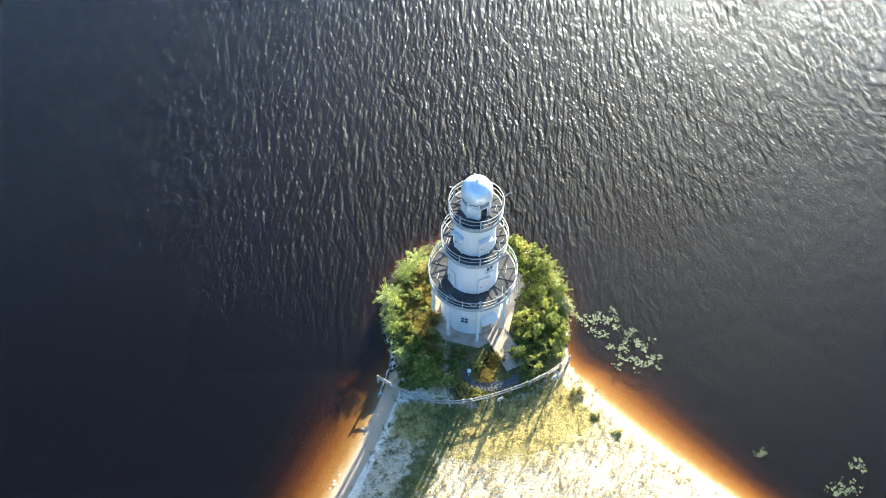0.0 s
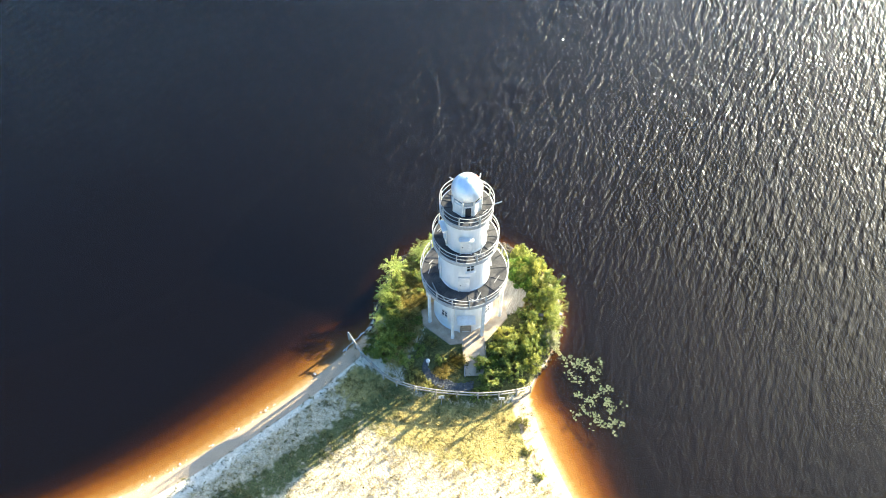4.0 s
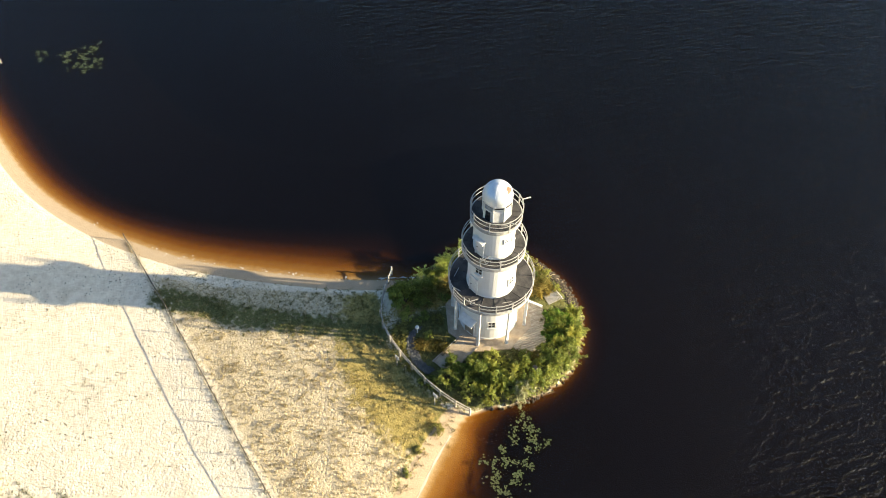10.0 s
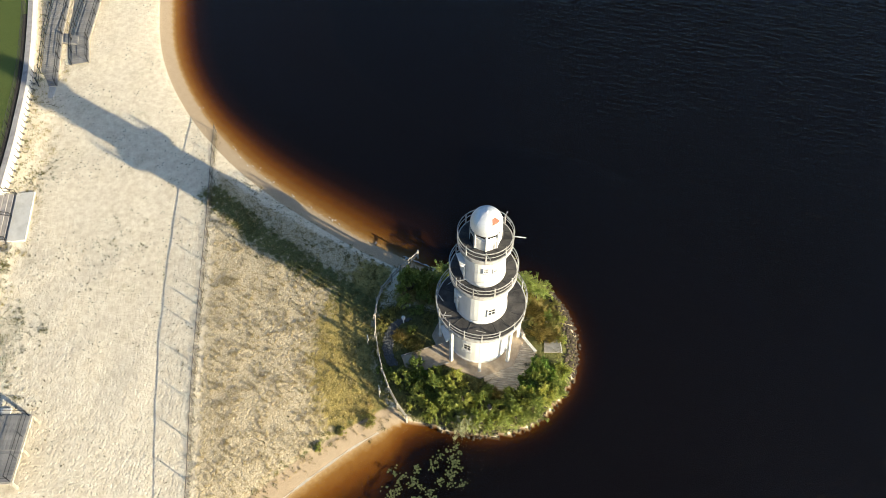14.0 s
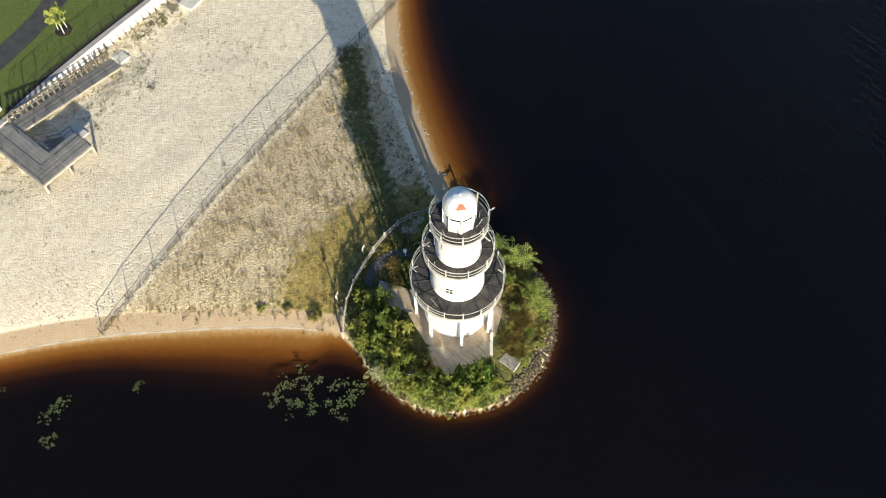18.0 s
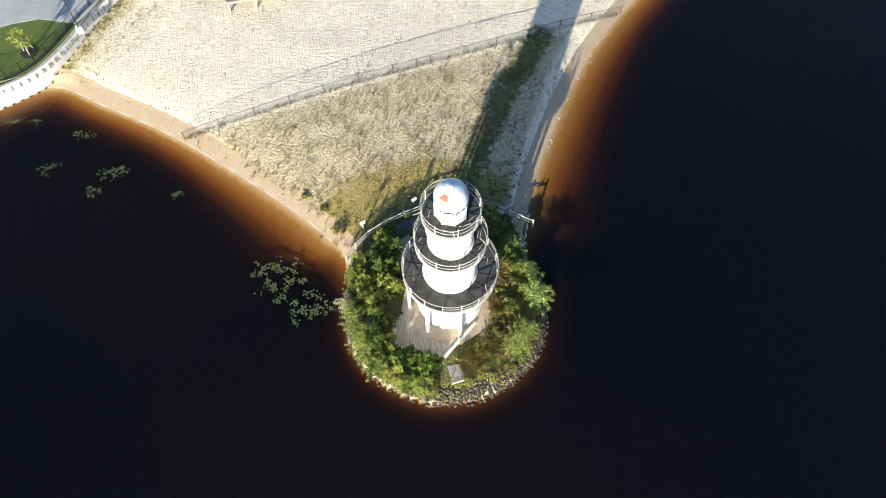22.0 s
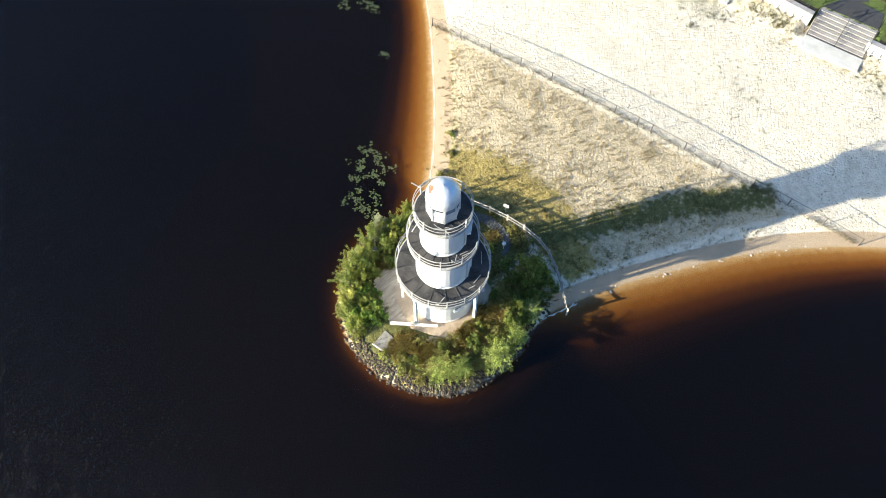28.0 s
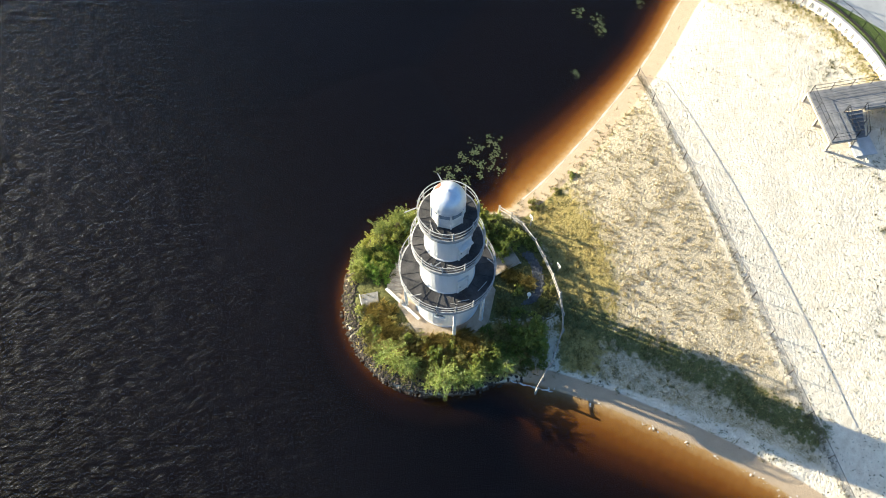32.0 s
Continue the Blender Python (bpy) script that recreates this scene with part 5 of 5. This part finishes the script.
# ---- black metal fence on the lawn ----
def railing(owner, pts, height=1.0, every=1.6, material=BLACKMETAL, rails=(1.0, 0.55), thick=0.03):
    for (ax, ay, az), (bx, by, bz) in zip(pts[:-1], pts[1:]):
        l = math.dist((ax, ay, az), (bx, by, bz))
        n = max(1, round(l / every))
        for i in range(n + 1):
            t = i / n
            x, y, z = ax + (bx - ax) * t, ay + (by - ay) * t, az + (bz - az) * t
            part("rail_post", Shape().box(x, y, z - 0.05, thick * 2, thick * 2, height + 0.05), material, owner)
        for h in rails:
            part("rail_bar", Shape().tube([(ax, ay, az + height * h), (bx, by, bz + height * h)], thick, 4, square=True), material, owner)


lawn_fence = thing("lawn_fence", "black metal railing along the lawn's edge above the bulkhead", "fence")
fl = offset_line([p for p in BULKHEAD if -36 < p[0] < 48], 0.95)
run = []
for p in fl[::2] + [None]:
    inside_gap = p is None or STAIRS_SPAN[0] - 0.4 < p[0] < STAIRS_SPAN[1] + 0.4 or 15.8 < p[0] < 18.6
    if inside_gap:
        if len(run) > 1:
            railing(lawn_fence, [(x, y, LAWN_Z) for x, y in run], 1.15, 1.7, BLACKMETAL, (1.0, 0.12), 0.02)
            pick = Shape()
            for a, b in zip(run[:-1], run[1:]):
                for k in range(12):
                    t = (k + 0.5) / 12
                    pick.tube([(a[0] + (b[0] - a[0]) * t, a[1] + (b[1] - a[1]) * t, LAWN_Z + 0.14), (a[0] + (b[0] - a[0]) * t, a[1] + (b[1] - a[1]) * t, LAWN_Z + 1.13)], 0.009, 3)
            tagged(part("pickets", pick, BLACKMETAL, lawn_fence, "thin black pickets"), kind="stuff")
        run = []
    else:
        run.append(p)


# ---- decks, ramps and stairs ----
PLANKS = {}


def plank_floor(owner, start, along_to, across, width=0.28, name="plank"):
    """Planks side by side: each runs from start to along_to; the rows step along the vector across. Ends may differ in height."""
    s, e, w = Vector(start), Vector(along_to), Vector(across)
    n = max(1, round(w.length / width))
    step = w / n
    key = (round((e - s).length, 3), round(step.length, 4))
    if key not in PLANKS:
        PLANKS[key] = Shape().box(key[0] / 2, 0, -0.05, key[0], key[1] * 0.94, 0.05, 0, 0.006).mesh(name, PLANK)
    x = (e - s).normalized()
    z = x.cross(w.normalized())
    if z.z < 0:
        z = -z
    y = z.cross(x)
    for i in range(n):
        o = s + step * (i + 0.5)
        ob = part(name, PLANKS[key], None, owner)
        m = Matrix((x, y, z)).transposed().to_4x4()
        ob.matrix_world = Matrix.Translation(o) @ m


overlook = thing("overlook_deck", "grey plank overlook deck with dark railings on posts over the sand", "deck")
A, B, C = Vector((18.3, -40.6, 2.25)), Vector((17.35, -33.0, 2.25)), Vector((12.05, -33.9, 2.25))
u = (A - B).normalized()
v = Vector((u.y, -u.x, 0)) * (1 if Vector((u.y, -u.x, 0)).dot(C - B) > 0 else -1)
plank_floor(overlook, B, A, v * 2.5)
plank_floor(overlook, B + v * 2.52, B + v * 5.35, u * 2.35)
for s0, s1 in ((B, A), (B, B + v * 5.35), (B + v * 5.35, B + v * 5.35 + u * 2.35), (B + v * 5.35 + u * 2.35, B + v * 2.52 + u * 2.35), (B + v * 2.5 + u * 4.3, B + v * 2.5 + u * 7.3)):
    part("fascia", Shape().tube([s0 + Vector((0, 0, -0.16)), s1 + Vector((0, 0, -0.16))], 0.14, 4, square=True), FENCEWOOD, overlook)
for q in (B, B + v * 2.6, B + v * 5.3, B + u * 3.6, B + u * 6.5, B + v * 5.3 + u * 2.3, B + v * 2.5 + u * 2.4, B + v * 2.5 + u * 6.4):
    g = floor_at(q.x, q.y)
    part("deck_post", Shape().box(q.x, q.y, g - 0.2, 0.2, 0.2, 2.2 - g, 8), FENCEWOOD, overlook)
lift = lambda p: (p.x, p.y, p.z)
railing(overlook, [lift(A + v * 0.1), lift(B + v * 0.1 + u * 0.1), lift(B + v * 5.25 + u * 0.1), lift(B + v * 5.25 + u * 2.25), lift(B + v * 2.6 + u * 2.25)], 1.07, 1.8, BLACKMETAL, (1.0, 0.5), 0.02)
steps_deck = thing("deck_steps", "dark plank steps from the overlook deck to a concrete pad", "stairs")
o = B + v * 2.55 + u * 2.45
for k in range(7):
    c = o + v * (0.15 + 0.3 * k) + u * 0.8
    part("tread", Shape().box(c.x, c.y, 2.1 - 0.175 * k - 0.06, 0.34, 1.5, 0.06, math.degrees(math.atan2(v.y, v.x))), PLANK, steps_deck)
for w in (0.02, 1.58):
    a, b = o + u * w, o + u * w + v * 2.1
    part("stringer", Shape().loft([[(p.x + d.x, p.y + d.y, z) for p, z in ((a, 2.1), (b, 0.85), (b, 0.62), (a, 1.8))] for d in (u * 0.03, u * -0.03)]), FENCEWOOD, steps_deck)
    railing(steps_deck, [(a.x, a.y, 2.2), (b.x, b.y, 0.85)], 1.0, 1.2, BLACKMETAL, (1.0, 0.5), 0.022)
pad = [o + v * 2.0 - u * 0.1, o + v * 3.9 - u * 0.1, o + v * 3.9 + u * 1.9, o + v * 2.0 + u * 1.9]
solid("step_pad", Shape().prism([(p.x, p.y) for p in pad], 0.4, 1.02, 0.02), PALECONC, "small square concrete pad in the sand", "slab")
ramp = thing("deck_ramp", "long grey plank ramp with dark handrails beside the bulkhead", "ramp")
R0, R1 = Vector((16.0, -40.3, 2.2)), Vector((4.7, -41.45, 1.12))
rd = (R1 - R0)
ry = Vector((rd.y, -rd.x, 0)).normalized()
ry = ry if ry.y > 0 else -ry
plank_floor(ramp, R0 - ry * 0.68, R0 + ry * 0.85, rd, 0.3)
for w in (-0.66, 0.87):
    part("side_beam", Shape().tube([R0 + ry * w + Vector((0, 0, -0.12)), R1 + ry * w + Vector((0, 0, -0.12))], 0.1, 4, square=True), FENCEWOOD, ramp)
railing(ramp, [tuple(R0 + ry * 0.87), tuple(R1 + ry * 0.87)], 1.0, 1.7, BLACKMETAL, (1.0, 0.5), 0.022)
for k in range(19):
    p = R0 + rd * ((k + 0.5) / 19) - ry * 0.75
    part("rail_post", Shape().box(p.x, p.y, floor_at(p.x, p.y) - 0.2, 0.16, 0.16, p.z + 0.95 - floor_at(p.x, p.y) + 0.2, 6, 0.015), BROWNWOOD, ramp, "thick brown timber post")
for h in (0.5, 0.95):
    part("rail_bar", Shape().tube([tuple(R0 - ry * 0.75 + Vector((0, 0, h))), tuple(R1 - ry * 0.75 + Vector((0, 0, h)))], 0.065, 4, square=True), BROWNWOOD, ramp, "thick brown timber rail")
for t in (0.15, 0.4, 0.65):
    p = R0 + rd * t
    g = floor_at(p.x, p.y)
    if p.z - g > 0.25:
        part("ramp_post", Shape().box(p.x, p.y + 0.5, g - 0.2, 0.18, 0.18, p.z - g + 0.05, 5), FENCEWOOD, ramp)
rp = [R1 + rd.normalized() * k - ry * w for k, w in ((0.1, 0.6), (1.3, 0.6), (1.3, -0.6), (0.1, -0.6))]
solid("ramp_pad", Shape().prism([(p.x, p.y) for p in rp], 0.4, 1.18, 0.02), PALECONC, "pale concrete pad at the foot of the ramp", "slab")

stairs = thing("beach_stairs", "wide grey plank stairs from the path down to the sand", "stairs")
SA, SB = Vector((-3.5, -46.3, 0)), Vector((-8.8, -47.65, 0))
sx = (SB - SA)
sy = Vector((-sx.y, sx.x, 0)).normalized()
sy = sy if sy.y > 0 else -sy
for k in range(8):
    c = (SA + SB) / 2 + sy * (0.2 + 0.38 * k)
    part("tread", Shape().box(c.x, c.y, LAWN_Z - 0.17 * k - 0.07, sx.length, 0.46, 0.07, math.degrees(math.atan2(sx.y, sx.x)), 0.012), STAIRWOOD, stairs)
    part("riser", Shape().box(c.x - sy.x * 0.2, c.y - sy.y * 0.2, LAWN_Z - 0.17 * k - 0.2, sx.length, 0.03, 0.16, math.degrees(math.atan2(sx.y, sx.x))), FENCEWOOD, stairs)
for t in (0.0, 0.5, 1.0):
    a = SA + sx * t
    b = a + sy * 2.95
    railing(stairs, [(a.x - sy.x * 0.7, a.y - sy.y * 0.7, LAWN_Z), (a.x, a.y, LAWN_Z), (b.x, b.y, 0.82)], 0.95, 1.0, BLACKMETAL, (1.0, 0.5), 0.028)
for t in (0.0, 1.0):
    a = SA + sx * (t * 1.02 - 0.01)
    b = a + sy * 3.0
    w = sx.normalized() * 0.05
    part("stringer", Shape().loft([[(p.x + d.x, p.y + d.y, z) for p, z in ((a, LAWN_Z), (b, 0.85), (b, 0.4), (a, 0.4))] for d in (w, -w)]), FENCEWOOD, stairs)
pp = [SA + sy * 2.95 + sx * -0.02, SB + sy * 2.95 + sx * 0.02, SB + sy * 4.6 + sx * 0.02, SA + sy * 4.6 + sx * -0.02]
solid("stair_pad", Shape().prism([(p.x, p.y) for p in pp], 0.4, 1.16, 0.02), PALECONC, "long pale concrete pad at the foot of the stairs", "slab")

for name, label, pts, wide in (("access_ramp", "grey plank access ramp with dark railings rising to the lawn", [(-23.8, -47.7, 1.04), (-31.2, -49.9, 1.45), (-43.2, -52.5, 2.1), (-56, -56.5, 2.1)], 1.75),
                               ("access_ramp", "lower grey plank ramp with dark railings over the sand", [(-27.6, -45.7, 1.02), (-31.0, -47.0, 1.1), (-42.9, -48.7, 1.6), (-56, -51.5, 2.0)], 1.75)):
    rp = thing(name, label, "ramp", group="access ramps")
    for a, b in zip(pts[:-1], pts[1:]):
        a, b = Vector(a), Vector(b)
        d = b - a
        w = Vector((d.y, -d.x, 0)).normalized() * wide / 2
        plank_floor(rp, a - w, a + w, d, 0.32)
        for sgn in (-1, 1):
            part("side_beam", Shape().tube([a + w * sgn + Vector((0, 0, -0.13)), b + w * sgn + Vector((0, 0, -0.13))], 0.1, 4, square=True), FENCEWOOD, rp)
            railing(rp, [tuple(a + w * sgn * 0.97), tuple(b + w * sgn * 0.97)], 1.0, 1.9, BLACKMETAL, (1.0, 0.5), 0.03)
        for t in (0.1, 0.5, 0.9):
            p = a + d * t
            g = floor_at(p.x, p.y)
            if p.z - g > 0.2:
                part("ramp_post", Shape().box(p.x, p.y, g - 0.2, 0.2, 0.2, p.z - g + 0.12), FENCEWOOD, rp)
solid("ramp_pad", Shape().prism([(-23.75, -46.8), (-23.95, -48.6), (-22.2, -48.1), (-22.2, -46.5)], 0.4, 1.03, 0.02), PALECONC, "pale concrete pad at the foot of the access ramp", "slab")
solid("ramp_link", Shape().prism([(-30.2, -46.9), (-31.4, -47.3), (-31.6, -49.1), (-30.3, -48.8)], 1.0, 1.3, 0.01), PLANK, "plank landing joining the two ramps", "landing")

# ---- paths, plaza, young trees, lamps ----
def strip(name, line, width, z, material, label, category):
    l, r = offset_line(line, width / 2), offset_line(line, -width / 2)
    sh = Shape()
    for i in range(len(line) - 1):
        sh.faces([(*l[i], z), (*r[i], z), (*r[i + 1], z), (*l[i + 1], z)], [(0, 1, 2, 3)])
    solid(name, sh, material, label, category, kind="structure")


# Flat dark strips behind the cap, sharing the tree beds' material.
strip("border_strip", offset_line([p for p in BULKHEAD if -34 < p[0] < -9.8], 1.0), 0.45, LAWN_Z + 0.012, MULCH, "dark border strip behind the bulkhead cap", "border")
strip("border_strip", offset_line([p for p in BULKHEAD if -3.6 < p[0] < 15.6], 1.0), 0.45, LAWN_Z + 0.012, MULCH, "dark border strip behind the bulkhead cap", "border")
strip("border_strip", offset_line([p for p in BULKHEAD if 18.8 < p[0] < 48], 0.95), 0.35, LAWN_Z + 0.012, MULCH, "dark border strip behind the bulkhead cap", "border")
strip("asphalt_path", curve_through([(18.3, -41.5), (18.7, -43.2), (18.6, -45.4), (16.0, -47.4), (11.5, -48.7), (7.6, -49.9), (4.2, -51.5), (1.0, -52.8), (-2.0, -52.3), (-4.0, -50.7), (-5.4, -49.2)], 0.5), 2.3, LAWN_Z + 0.02, ASPHALT, "dark asphalt footpath across the lawn", "path")
strip("asphalt_path", curve_through([(3.0, -52.2), (0.6, -54.2), (-1.6, -57.5), (-3.0, -62.0)], 0.5), 2.3, LAWN_Z + 0.026, ASPHALT, "dark asphalt footpath leading inland", "path")
solid("stair_apron", Shape().prism([(-3.5, -46.4), (-4.5, -49.2), (-8.1, -49.8), (-8.75, -47.75)], 1.8, LAWN_Z + 0.03), ASPHALT, "asphalt apron at the head of the stairs", "path", kind="structure")
solid("plaza", Shape().prism([(70, -34), (40.6, -31.8), (37.5, -32.7), (35, -33), (31.5, -32), (30.3, -33.5), (27.5, -38.0), (24.0, -41.5), (21.5, -43.8), (19.3, -47), (16, -48.2), (13.5, -50.4), (14, -70), (70, -70)], 1.5, LAWN_Z + 0.03), PLAZA, "pale grey concrete plaza behind the lawn", "plaza", kind="structure")
solid("court", Shape().prism([(-11.8, -54.9), (-18, -57.5), (-20, -70), (-2, -70), (-5.5, -57.5)], 1.5, LAWN_Z + 0.03), PLAZA, "pale concrete court on the lawn", "plaza", kind="structure")
YOUNG = crown_mesh("crown", 31, 130, 11, 0.85, 1.6, LEAF_B, 0.18, 0.05, 0.5, 0.4)
for x, y, k in ((-6.9, -51.9, 1.0), (-13.2, -52.6, 1.0), (35.5, -29.0, 1.0), (21.2, -43.4, 1.0), (0.6, -50.1, 1.1), (6.3, -47.2, 1.0)):
    tr = thing("young_tree", "young staked tree in a round mulch bed on the lawn", "tree", (x, y, LAWN_Z), 30 * x, group="young trees on the lawn")
    part("mulch_bed", Shape().lathe([(0.8, -0.1), (0.78, 0.05), (0.3, 0.12)], 18), MULCH, tr)
    part("trunk", Shape().tube([(0, 0, 0), (0.03, 0.02, 1.2), (0, 0.05, 2.5)], 0.05, 7, 0.02), BARK, tr)
    cr = part("crown", YOUNG, None, tr)
    cr.matrix_local = pose(0, 0, 1.4) @ Matrix.Diagonal((k, k, k, 1))
    for j in range(3):
        a = 2.1 * j
        part("stake", Shape().tube([(0.5 * math.cos(a), 0.5 * math.sin(a), 0), (0.32 * math.cos(a), 0.32 * math.sin(a), 1.6)], 0.035, 5), DEBRIS, tr, "pale timber stake")
for x, y in ((-1.9, -46.8), (15.9, -43.0), (31.0, -31.0)):
    lp = thing("lamp_post", "slim dark lamp post on a tan concrete base", "street lamp", (x, y, LAWN_Z), 20, group="lamp posts on the lawn")
    part("base_block", Shape().box(0, 0, -0.1, 0.55, 0.55, 0.75, 0, 0.04), PALECONC, lp)
    part("pole", Shape().tube([(0, 0, 0.6), (0, 0, 4.4)], 0.055, 8, 0.04), BLACKMETAL, lp)
    part("lamp_head", Shape().lathe([(0.05, 4.35), (0.2, 4.45), (0.22, 4.6), (0.08, 4.75)], 10), BLACKMETAL, lp)

# ---- white-edged landing on the far shore ----
pier = thing("boat_landing", "tan boat landing with white edge walls and a short pier", "landing", (-0.76, -0.28, -0.55))
part("landing_floor", Shape().prism([(-51.95, -43.5), (-52.65, -40.3), (-55.3, -40.95), (-63, -42.8), (-63, -47.5), (-52.3, -45.2)], -0.6, 1.02, 0.02), TANSLAB, pier)
part("edge_wall", Shape().prism([(-51.75, -43.5), (-52.45, -40.25), (-52.63, -40.3), (-51.93, -43.55)], -0.8, 1.12, 0.02), VINYL, pier, "white edge wall")
part("pier_head", Shape().prism([(-52.5, -40.25), (-52.0, -39.8), (-52.25, -38.65), (-55.0, -39.45), (-55.3, -40.9)], 0.75, 1.14, 0.02), VINYL, pier, "white pier deck")
part("return_wall", Shape().prism([(-49.55, -44.2), (-49.75, -42.9), (-51.72, -43.45), (-52.2, -44.4)], -0.6, 1.16, 0.03), VINYL, pier, "white concrete return wall")
for x, y in ((-52.1, -39.9), (-52.4, -38.8), (-54.7, -39.5), (-53.6, -39.2)):
    part("pier_pile", Shape().tube([(x, y, -1.5), (x, y, 1.3)], 0.1, 8), FENCEWOOD, pier)
for ax, ay, bx, by in ((-52.2, -43.4, -52.85, -40.5), (-53.6, -44.6, -54.4, -41.0), (-52.4, -44.8, -56.5, -46.0)):
    railing(pier, [(ax, ay, 1.02), (bx, by, 1.02)], 0.9, 1.3, FENCEWOOD, (1.0, 0.5), 0.035)
